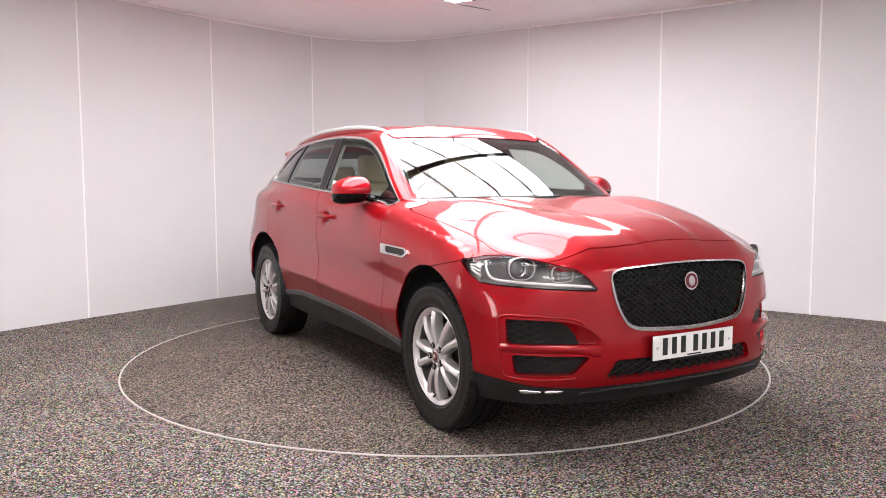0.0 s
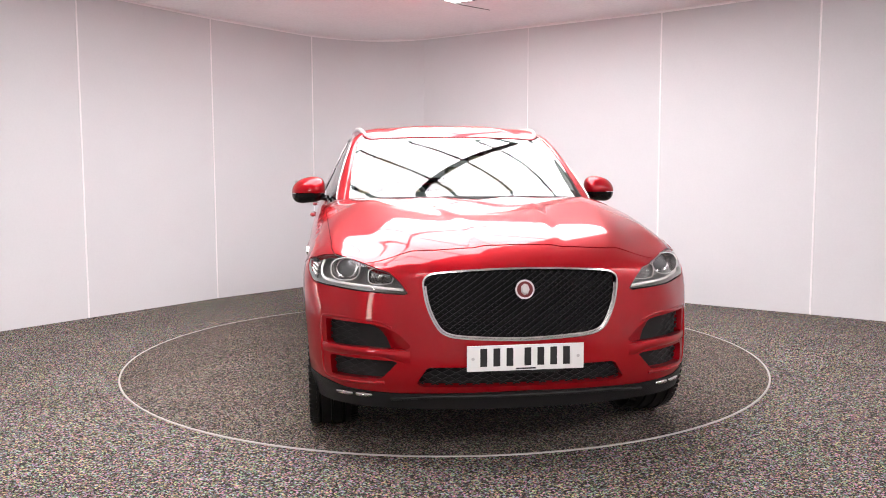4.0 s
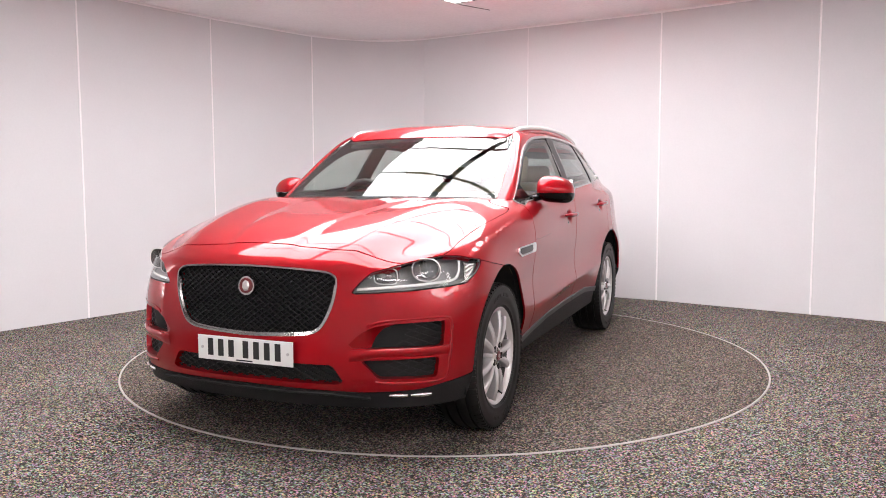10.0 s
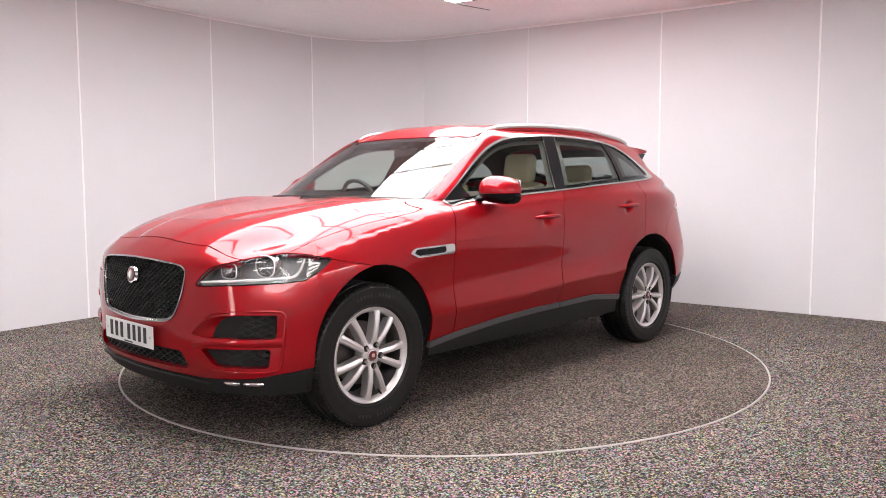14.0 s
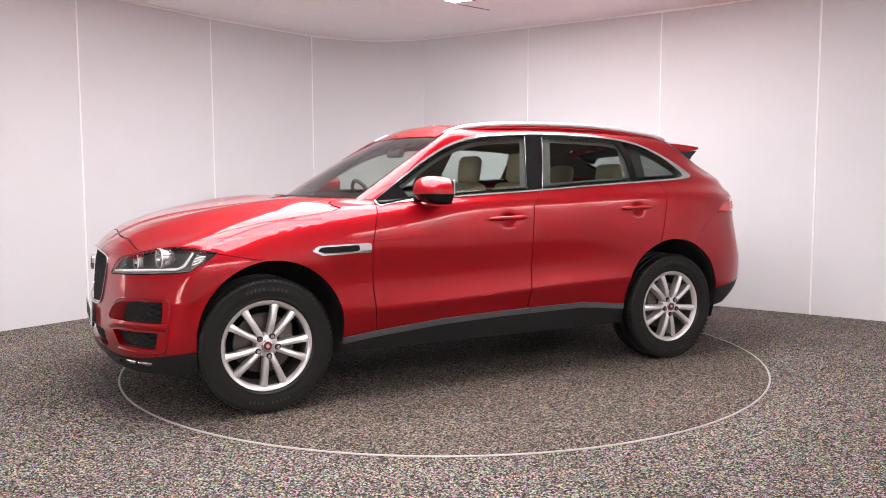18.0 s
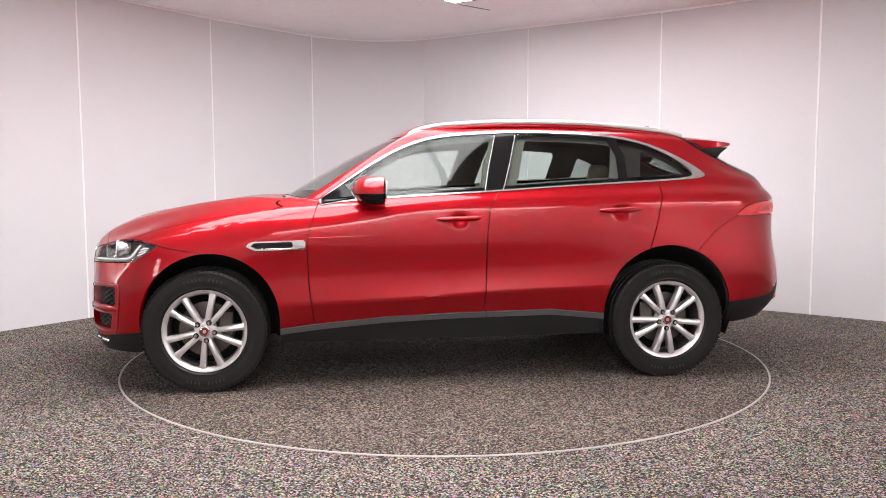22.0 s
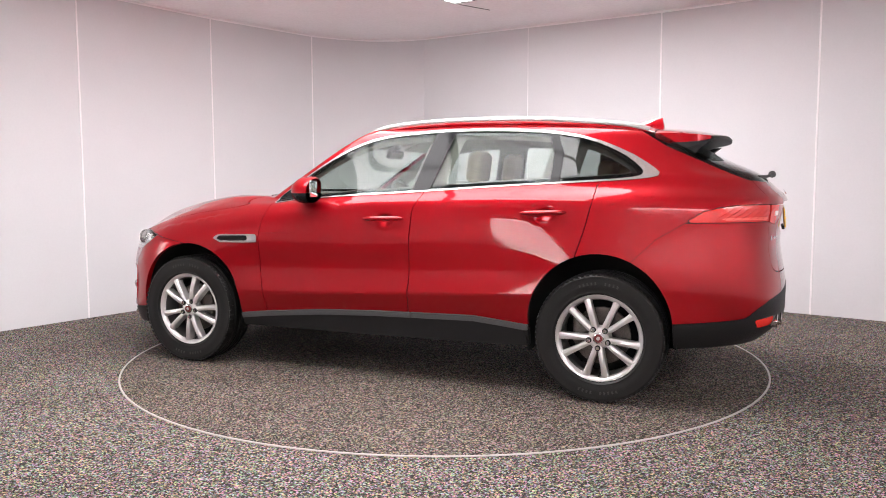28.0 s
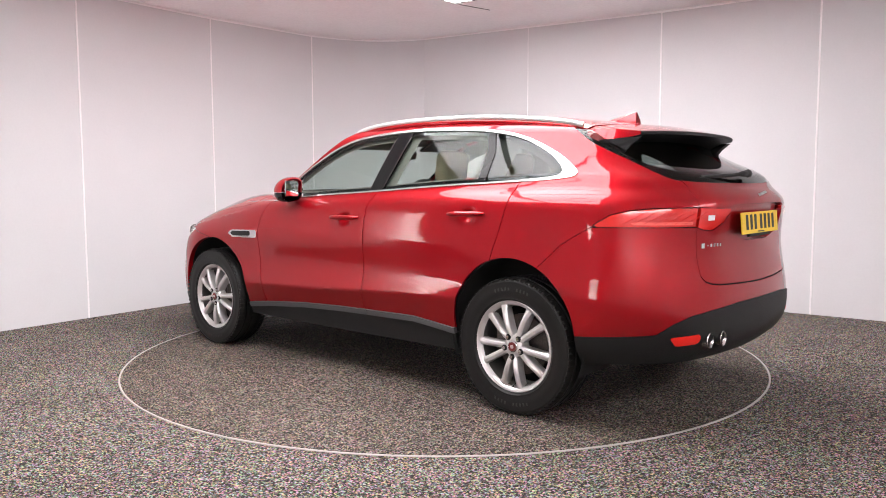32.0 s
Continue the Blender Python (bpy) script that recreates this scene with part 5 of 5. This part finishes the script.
def build_sides(car):
    VENT = poly_field([(1.195, .878), (1.145, .900), (.836, .909), (.836, .854), (1.13, .848)], 0, 2, 0, 0)
    SLOT = poly_field([(1.165, .879), (1.135, .892), (.915, .899), (.905, .865), (1.12, .858)], 0, 2, 0, 0)
    v = pair("side_vent", region(VENT, span(4, 5, 9)), CHROME, car, "bright trim of the wing vent", out=0.008, depth=0.012)
    for side, w in zip((1, -1), v):
        panel("vent_slot", region(SLOT, span(4, 5, 9)), GLOSSBLACK, w, side=side, out=0.0095, depth=0.003)
        q = [on_side(x, z) for x, z in ((1.11, .858), (1.0, .858), (.93, .860))]
        bm = bmesh.new()
        sweep(bm, [p + n * 0.009 for p, n in q], 0.003, 6)
        if side < 0:
            bmesh.ops.scale(bm, vec=(1, -1, 1), verts=bm.verts)
        part("vent_bar", bm, CHROME, w)
    # feature line behind the vent
    q = [on_side(x, .92 + (.82 - x) * 0.026) for x in np.linspace(.815, .42, 9)]
    sides("swage_line", lambda bm: sweep(bm, [p + n * 0.0005 for p, n in q], [0.0024, 0.0024, .0024, .0023, .002, .0018, .0014, .001, .0006], 6), PAINT, [DOORS[0][0], DOORS[0][1]], smooth=40)
    # handles
    for k, (x0, x1, z0, z1) in enumerate(((.045, -.228, 1.024, 1.029), (-.98, -1.247, 1.070, 1.078))):
        q = []
        for t in np.linspace(0, 1, 11):
            x = x0 + (x1 - x0) * t
            p, n = on_side(x, z0 + (z1 - z0) * t)
            base = on_side(x0, z0)[0].y * (1 - t) + on_side(x1, z1)[0].y * t
            p.y = base + 0.009 + 0.020 * min(1, 4 * t * (1 - t) * 1.6)
            q.append(p)
        rad = [0.006, 0.013, 0.015, 0.0155, 0.0155, 0.0155, 0.0155, 0.0155, 0.015, 0.013, 0.006]
        handles = sides("door_handle", lambda bm: sweep(bm, q, rad, 10, 0.95), PAINT, [DOORS[k][0], DOORS[k][1]], "body-coloured pull handle", smooth=50)
    # door mirrors
    for s in (1, -1):
        c = Vector((0.442, 0.968, 1.204))
        half = Vector((0.100, 0.106, 0.077))

        def shell(bm):
            n = 28
            rings = []
            for i in range(1, n):
                f = math.pi * i / n - math.pi / 2
                ring = []
                for j in range(2 * n):
                    a = math.pi * j / n
                    pw = lambda v, e: math.copysign(abs(v) ** e, v)
                    q = Vector((pw(math.cos(f), 0.7) * pw(math.cos(a), 0.9), pw(math.cos(f), 0.7) * pw(math.sin(a), 0.66), pw(math.sin(f), 0.8)))
                    q = Vector((q.x * half.x, q.y * half.y, q.z * half.z))
                    q.z += 0.012 * (1 - q.y / half.y) * (1 if q.z > 0 else 0.2) - 0.008
                    q.x += -0.035 * q.y / half.y + 0.02 * (-abs(q.z) / half.z)
                    q.z -= 0.014 * max(0, q.y / half.y)
                    ring.append(bm.verts.new(c + q))
                rings.append(ring)
            for a, b in zip(rings, rings[1:]):
                for j in range(2 * n):
                    bm.faces.new((a[j], a[(j + 1) % (2 * n)], b[(j + 1) % (2 * n)], b[j]))
            bm.faces.new(rings[0][::-1])
            bm.faces.new(rings[-1])
            bmesh.ops.recalc_face_normals(bm, faces=bm.faces)

        def done(name, bm, material, parent, label="", angle=40):
            if s < 0:
                bmesh.ops.scale(bm, vec=(1, -1, 1), verts=bm.verts)
                bmesh.ops.reverse_faces(bm, faces=bm.faces)
            return shade(part(name, bm, material, parent, label), angle)

        def cut(lo, hi, back=None):
            bm = bmesh.new()
            shell(bm)
            for z, keep_up in ((lo, True), (hi, False)):
                if z is not None:
                    bmesh.ops.bisect_plane(bm, geom=bm.verts[:] + bm.edges[:] + bm.faces[:], plane_co=(0, 0, z), plane_no=(0, 0, 1), clear_inner=keep_up, clear_outer=not keep_up)
            bmesh.ops.bisect_plane(bm, geom=bm.verts[:] + bm.edges[:] + bm.faces[:], plane_co=(0.362, 0.975, 0), plane_no=(1, -0.12, 0), clear_inner=True)
            return bm
        bm = cut(1.183, None)
        mirror = done("door_mirror", bm, PAINT, car, "red door mirror with black base")
        done("mirror_base", cut(None, 1.180), GLOSSBLACK, mirror, "black lower mirror shell")
        bm = bmesh.new()
        box(bm, (0.010, 0.165, 0.105), Matrix.Translation((0.366, 0.972, 1.210)) @ pose(0, 0, 0, 0, 0, 7), 0.004)
        frame = done("mirror_glass", bm, CHROME, mirror, "mirror glass")
        bm = bmesh.new()
        sweep(bm, [Vector((0.50, 0.845, 1.150)), Vector((0.49, 0.88, 1.155)), Vector((0.47, 0.93, 1.165))], [0.03, 0.026, 0.028], 12, 0.7)
        done("mirror_arm", bm, GLOSSBLACK, mirror)
    # roof rails
    pts = smooth_line([(.185, .582, 1.556), (.10, .600, 1.590), (-.05, .615, 1.615), (-.33, .630, 1.632), (-.7, .636, 1.635), (-1.06, .630, 1.624), (-1.43, .610, 1.592), (-1.58, .596, 1.570), (-1.65, .584, 1.552)], 8)
    sides("roof_rail", lambda bm: sweep(bm, pts, 0.0135, 12, 1.15), RAIL, car, "silver roof rail", smooth=50)
    low = [p + Vector((0, -0.004, -0.024)) for p in pts[4:-4]]
    sides("rail_base", lambda bm: sweep(bm, low, 0.016, 8, 1.2), PAINT, car, smooth=50)
    # small black triangle ahead of the front window
    tri = poly_field([(.80, 1.118), (.60, 1.243), (.545, 1.165), (.60, 1.148)], 0, 2, 0, 0)
    pair("mirror_sail", region(tri, GLASS, span(4, 6, 9), span(3, 6, None), span(1, .5, None)), GLOSSBLACK, car, out=0.001, depth=0.004)


_roof = POINTS[(POINTS[:, 3] > 11.05) & (POINTS[:, 0] < -1.2)]
_rb = lambda x, y: np.stack([np.asarray(x, float) ** i * np.asarray(y, float) ** (2 * j) for i in range(4) for j in range(3)], -1)
_rfit = np.linalg.lstsq(_rb(_roof[:, 0], _roof[:, 1]), _roof[:, 2], rcond=None)[0]


def build_rear(car, gate):
    # tail lamps, in two pieces a side
    for s in (1, -1):
        outer = panel("tail_lamp", region(grown(TAIL, -0.002), span(4, 11.5, 14.13)), REDLENS, car, "long red tail lamp", s, depth=0.02, out=-0.001)
        inner = panel("gate_lamp", region(grown(TAIL, -0.002), span(4, 14.19, 15.2)), REDLENS, gate, "red tail lamp on the tailgate", s, depth=0.02, out=-0.001)
        band = region(poly_field([(12.75, 1.040), (13.0, 1.056), (14.08, 1.058), (14.08, 1.040)], 4, 2, 0, 0), span(4, 12, 14.13))
        panel("lamp_band", band, REDBAND, outer, "paler red band in the lamp", s, depth=0.004, out=0.0012)
        for k in range(7):
            q = [spot(u, z) for u, z in ((12.72 + 0.2 * k, 1.045), (12.95 + 0.2 * k, 1.075), (13.1 + 0.2 * k, 1.098))]
            bm = bmesh.new()
            sweep(bm, [p - n * 0.0006 for p, n in q], 0.0028, 6)
            if s < 0:
                bmesh.ops.scale(bm, vec=(1, -1, 1), verts=bm.verts)
            part("lamp_rib", bm, REDLENS, outer)
        p, n = spot(14.42, 1.072)
        bm = bmesh.new()
        box(bm, (0.045, 0.026, 0.006), frame_at(p + n * 0.001, n), 0.002)
        if s < 0:
            bmesh.ops.scale(bm, vec=(1, -1, 1), verts=bm.verts)
        part("reversing_lamp", bm, DRL, inner, "small clear reversing lamp")
        low = poly_field([(13.44, .498), (14.12, .508), (14.06, .460), (13.58, .454)], 4, 2, 0, 0)
        panel("rear_reflector", region(low, span(4, 13, 15)), REDGLOW, car, "red lower rear reflector", s, depth=0.012, out=0.008)
    # spoiler
    n, m = 33, 12
    top, rows = [], []
    for i in range(n):
        y = -0.585 + 1.17 * i / (n - 1)
        e = (y / 0.585) ** 2
        x0, x1 = -1.684, -2.065 + 0.075 * e ** 2
        z0 = float(_rb(np.array(x0), np.array(min(abs(y), .52))) @ _rfit) - 0.02 * max(0, abs(y) - .52) / 0.065
        z1 = 1.520 - 0.012 * e
        col = []
        for j in range(m):
            t = j / (m - 1)
            col.append((x0 + (x1 - x0) * t, y, z0 + (z1 - z0) * t + 0.012 * math.sin(math.pi * t) * (1 - 0.5 * e)))
        top.append(col)
    verts = [p for c in top for p in c]
    faces = [(i * m + j, (i + 1) * m + j, (i + 1) * m + j + 1, i * m + j + 1) for i in range(n - 1) for j in range(m - 1)]
    spoiler = obj("spoiler", verts, faces, PAINT, gate, "red roof spoiler with black underside")
    verts, faces = [], []
    for i, c in enumerate(top):
        e = (c[0][1] / 0.585) ** 2
        tip, lead = Vector(c[-1]), Vector(c[1])
        verts += [tip + Vector((0, 0, 0.0005)), tip + Vector((-0.008, 0, -0.004)), tip + Vector((-0.006, 0, -0.018)), tip + Vector((0.06, 0, -0.030)), Vector((-1.86, c[0][1], 1.462 - 0.02 * e)), lead + Vector((-0.02, 0, -0.06))]
        if i:
            a, b = 6 * (i - 1), 6 * i
            faces += [(a + k, b + k, b + k + 1, a + k + 1) for k in range(5)]
    shade(obj("spoiler_underside", verts, faces, BLACK, spoiler), 40)
    for c in (top[0], top[-1]):
        s = 1 if c[0][1] > 0 else -1
        drop = [0.058 * (1 - k / (m - 1)) ** 0.7 + 0.016 for k in range(m)]
        verts = [(x, y + s * 0.001, z) for x, y, z in c] + [(x, y + s * 0.050 * (1 - k / (m - 1)) ** 1.5, z - d) for k, ((x, y, z), d) in enumerate(zip(c, drop))]
        obj("spoiler_side", verts, [(k, k + 1, m + k + 1, m + k) for k in range(m - 1)], PAINT, spoiler)
    # black blades between spoiler and window
    for s in (1, -1):
        bm = bmesh.new()
        a = [(-1.765, .618, 1.470), (-1.81, .612, 1.425), (-1.90, .594, 1.400), (-1.935, .585, 1.440), (-1.99, .578, 1.480)]
        f = [bm.verts.new((x, s * y, z)) for x, y, z in a]
        g = [bm.verts.new((x + 0.01, s * (y - 0.03), z)) for x, y, z in a]
        bm.faces.new(f)
        bm.faces.new(g[::-1])
        for k in range(5):
            bm.faces.new((f[k], f[(k + 1) % 5], g[(k + 1) % 5], g[k]))
        bmesh.ops.recalc_face_normals(bm, faces=bm.faces)
        part("spoiler_blade", bm, BLACK, spoiler, "black side blade")
    # aerial fin
    bm = bmesh.new()
    secs = []
    for t in np.linspace(0, 1, 8):
        w = 0.034 * (1 - t) ** 0.8 + 0.006
        xf, xb = -1.40 - 0.225 * t ** 0.8, -1.665 + 0.012 * t
        z = 1.604 + 0.054 * t
        secs.append([bm.verts.new((x, yy, z - (0.012 if t == 0 else 0))) for x, yy in ((xf, 0), ((xf * .6 + xb * .4), w), (xb, w * .8), (xb, -w * .8), ((xf * .6 + xb * .4), -w))])
    for a, b in zip(secs, secs[1:]):
        for k in range(5):
            bm.faces.new((a[k], a[(k + 1) % 5], b[(k + 1) % 5], b[k]))
    bm.faces.new(secs[-1])
    bmesh.ops.recalc_face_normals(bm, faces=bm.faces)
    shade(part("aerial_fin", bm, PAINT, car, "small red shark-fin aerial"), 35)
    # rear wiper
    bm = bmesh.new()
    sweep(bm, smooth_line([(-2.315, -.02, 1.292), (-2.318, .05, 1.290), (-2.29, .25, 1.278), (-2.245, .44, 1.275)], 6), [0.022] * 4 + [0.016] * 4 + [0.009] * 11, 8)
    shade(part("rear_wiper", bm, BLACK, gate, "black rear wiper"), 40)
    # badges as plain bars
    for k, (w, h) in enumerate(((0.034, 0.024), (0.012, 0.006), (0.022, 0.015), (0.022, 0.015), (0.020, 0.015), (0.018, 0.015))):
        p, nn = spot(14.30 + 0.075 * k + (0.03 if k else 0), 0.935)
        bm = bmesh.new()
        box(bm, (w * 0.62, h, 0.003), frame_at(p + nn * 0.002, nn))
        part("badge_bar", bm, CHROME, gate, "small chrome lettering bar")
    bm = bmesh.new()
    box(bm, (0.13, 0.016, 0.006), frame_at(Vector((-2.393, -0.02, 1.185)), Vector((-1, 0, 0.55))) @ pose(0, 0, 0, 0, 0, 8), 0.003)
    part("gate_badge", bm, CHROME, gate, "chrome tailgate badge")
    # exhausts
    for y in (.545, .445):
        bm = bmesh.new()
        prof = [(0.031, -0.16), (0.036, -0.0), (0.039, 0.008), (0.036, 0.011), (0.030, 0.004), (0.028, -0.10), (0.0005, -0.10)]
        lathe(bm, prof, 32)
        x = -2.392 if y < .5 else -2.368
        bmesh.ops.transform(bm, matrix=Matrix.Translation((x + 0.012, y, 0.466)) @ Matrix.Rotation(radians(90), 4, "Z"), verts=bm.verts)
        shade(part("exhaust_pipe", bm, CHROME, car, "chrome exhaust tip"), 40)


def build_under(car):
    """Floor pan, wheel housings, cabin and seats."""
    bm = bmesh.new()
    box(bm, (1.80, 1.66, 0.10), pose(-.02, 0, 0.33), 0.02)
    box(bm, (0.95, 1.05, 0.12), pose(1.55, 0, 0.32), 0.02)
    box(bm, (1.00, 1.05, 0.12), pose(-1.65, 0, 0.37), 0.02)
    part("floor_pan", bm, DARK, car, "dark underside of the car")
    for x in (ARCH_F[0] + 0.02, ARCH_R[0]):
        for s in (1, -1):
            verts, faces = [], []
            n = 24
            for k in range(n + 1):
                a = math.pi * (-0.12 + 1.24 * k / n)
                for r, y in ((0.436, 0.912), (0.436, 0.60), (0.10, 0.60)):
                    verts.append((x + r * math.cos(a), s * y, 0.425 + r * math.sin(a)))
                if k:
                    b = 3 * k
                    faces += [(b - 3, b, b + 1, b - 2), (b - 2, b + 1, b + 2, b - 1)]
            obj("wheel_housing", verts, faces, DARK, car, "black plastic wheel arch liner")
    # cabin
    bm = bmesh.new()
    box(bm, (1.75, 1.50, 0.12), pose(-.1, 0, 0.50))
    box(bm, (1.3, 1.14, 0.50), pose(-1.55, 0, 0.72), 0.05)
    part("cabin_floor", bm, CABIN, car)
    bm = bmesh.new()
    box(bm, (0.42, 1.46, 0.30), pose(.70, 0, 0.955), 0.09, 4)
    dash = shade(part("dashboard", bm, CABIN, car, "dark dashboard"), 40)
    bm = bmesh.new()
    box(bm, (0.20, 0.36, 0.10), pose(.60, -.37, 1.105), 0.04, 3)
    shade(part("instrument_hood", bm, CABIN, dash), 40)
    bm = bmesh.new()
    box(bm, (0.10, 0.20, 0.10), pose(.52, 0, 1.02), 0.015, 2)
    part("console_screen", bm, GLOSSBLACK, dash)
    bm = bmesh.new()
    wheel = Matrix.Translation((.36, -.37, 1.09)) @ pose(0, 0, 0, 0, -68, 0)
    sweep(bm, [wheel @ Vector((0.185 * math.cos(a), 0.185 * math.sin(a), 0)) for a in np.linspace(0, 2 * math.pi, 49)], 0.015, 10)
    sw = shade(part("steering_wheel", bm, CABIN, car, "dark steering wheel"), 50)
    bm = bmesh.new()
    box(bm, (0.15, 0.15, 0.05), wheel @ pose(0, 0, -0.02), 0.02, 3)
    box(bm, (0.03, 0.35, 0.02), wheel @ pose(0, 0, -0.01), 0.006)
    part("steering_hub", bm, CABIN, sw)
    for x, y, name in ((-.36, .37, "front_seat"), (-.36, -.37, "front_seat"), (-1.20, .31, "rear_seat"), (-1.20, -.31, "rear_seat")):
        seat = new(name)
        seat.parent = car
        seat.matrix_basis = Matrix.Translation((x, y, 0))
        tagged(seat, "cream leather car seat")
        bm = bmesh.new()
        box(bm, (0.50, 0.50, 0.16), pose(.22, 0, 0.68, 0, -6), 0.06, 4)
        shade(part("seat_cushion", bm, CREAM, seat), 40)
        bm = bmesh.new()
        box(bm, (0.13, 0.48 if x > -1 else 0.55, 0.56), pose(-.08, 0, 0.97, 0, -14), 0.055, 4)
        shade(part("backrest", bm, CREAM, seat), 40)
        bm = bmesh.new()
        box(bm, (0.10, 0.26, 0.21 if x > -1 else 0.15), pose(-.165, 0, 1.345 if x > -1 else 1.305, 0, -8), 0.045, 4)
        shade(part("headrest", bm, CREAM, seat), 40)
        for q in (-.06, .06):
            bm = bmesh.new()
            tube(bm, 0.006, 0.10, pose(-.15, q, 1.235, 0, -12), 10)
            part("headrest_post", bm, CHROME, seat)
    # roof lining, pillar linings, parcel shelf, mirror
    panel("headlining", region(span(3, 11.03, None), span(0, -1.66, None)), HEADLINER, car, "pale roof lining", depth=0, out=-0.035)
    band = lambda x0, x1, lean: (lambda V: np.abs(V[:, 0] - (x0 + x1) / 2 + lean * (V[:, 2] - 1.35)) - (x1 - x0) / 2)
    hole = all_of(grown(GLASS, -0.040), outside(band(-.50, -.27, 0.3), 0), outside(band(-1.30, -1.09, 0.2), 0), lambda V: 1.205 + 0.05 * np.maximum(0, -V[:, 0] - .3) - V[:, 2])
    over = all_of(span(3, 8.6, 11.05), span(4, 6.9, 14.0), lambda V: 1.15 - V[:, 2])
    pair("pillar_lining", region(over, outside(hole, 0.0), outside(REAR_GLASS, -0.02)), LINING, car, "dark grey pillar and door lining", depth=0, out=-0.024)
    bm = bmesh.new()
    box(bm, (0.04, 0.23, 0.062), pose(.27, 0, 1.450, 0, -20), 0.015, 3)
    box(bm, (0.08, 0.07, 0.04), pose(.27, 0, 1.500, 0, 30), 0.012, 2)
    part("interior_mirror", bm, CABIN, car, "dark interior mirror")
    for y in (.36, -.36):
        bm = bmesh.new()
        box(bm, (0.16, 0.40, 0.02), pose(.20, y, 1.520, 0, 24), 0.008)
        part("sun_visor", bm, CABIN, car)
    # front wipers at the foot of the screen
    for y0, y1 in ((.55, -.02), (.02, -.56)):
        bm = bmesh.new()
        sweep(bm, smooth_line([(1.03 - 0.16 * y0 ** 2, y0, 1.154), (1.02 - .05 * ((y0 + y1) / 2) ** 2, (y0 + y1) / 2, 1.158), (1.035 - 0.16 * y1 ** 2, y1, 1.154)], 6), 0.009, 8)
        part("wiper", bm, BLACK, car, "black windscreen wiper")


LINING = plain("grey_pillar_lining", (0.11, 0.10, 0.09), 0.8, grain=0.1)
RAIL = plain("silver_rail", (0.58, 0.565, 0.56), 0.3, metal=0.5, stain=0.02)
REDGLOW = plain("bright_red_reflector", (0.75, 0.02, 0.015), 0.15, coat=0.6)
build_headlamps(CAR)
build_front(CAR)
build_sides(CAR)
build_rear(CAR, GATE)
build_under(CAR)


def motions():
    """The turntable turns car and plate at a slowly falling rate."""
    turns, cars = [], []
    for t in range(0, 33, 2):
        a = -1.057945 - 0.09244364 * t + 0.000164468 * t * t - 6.4748e-07 * t ** 3
        turns.append((float(t), Matrix.Rotation(a, 4, "Z")))
        cars.append((float(t), Matrix.Rotation(a, 4, "Z") @ Matrix.Translation((0.114, 0.0096, 0.004))))
    walk(TABLE, turns)
    walk(CAR, cars)


motions()
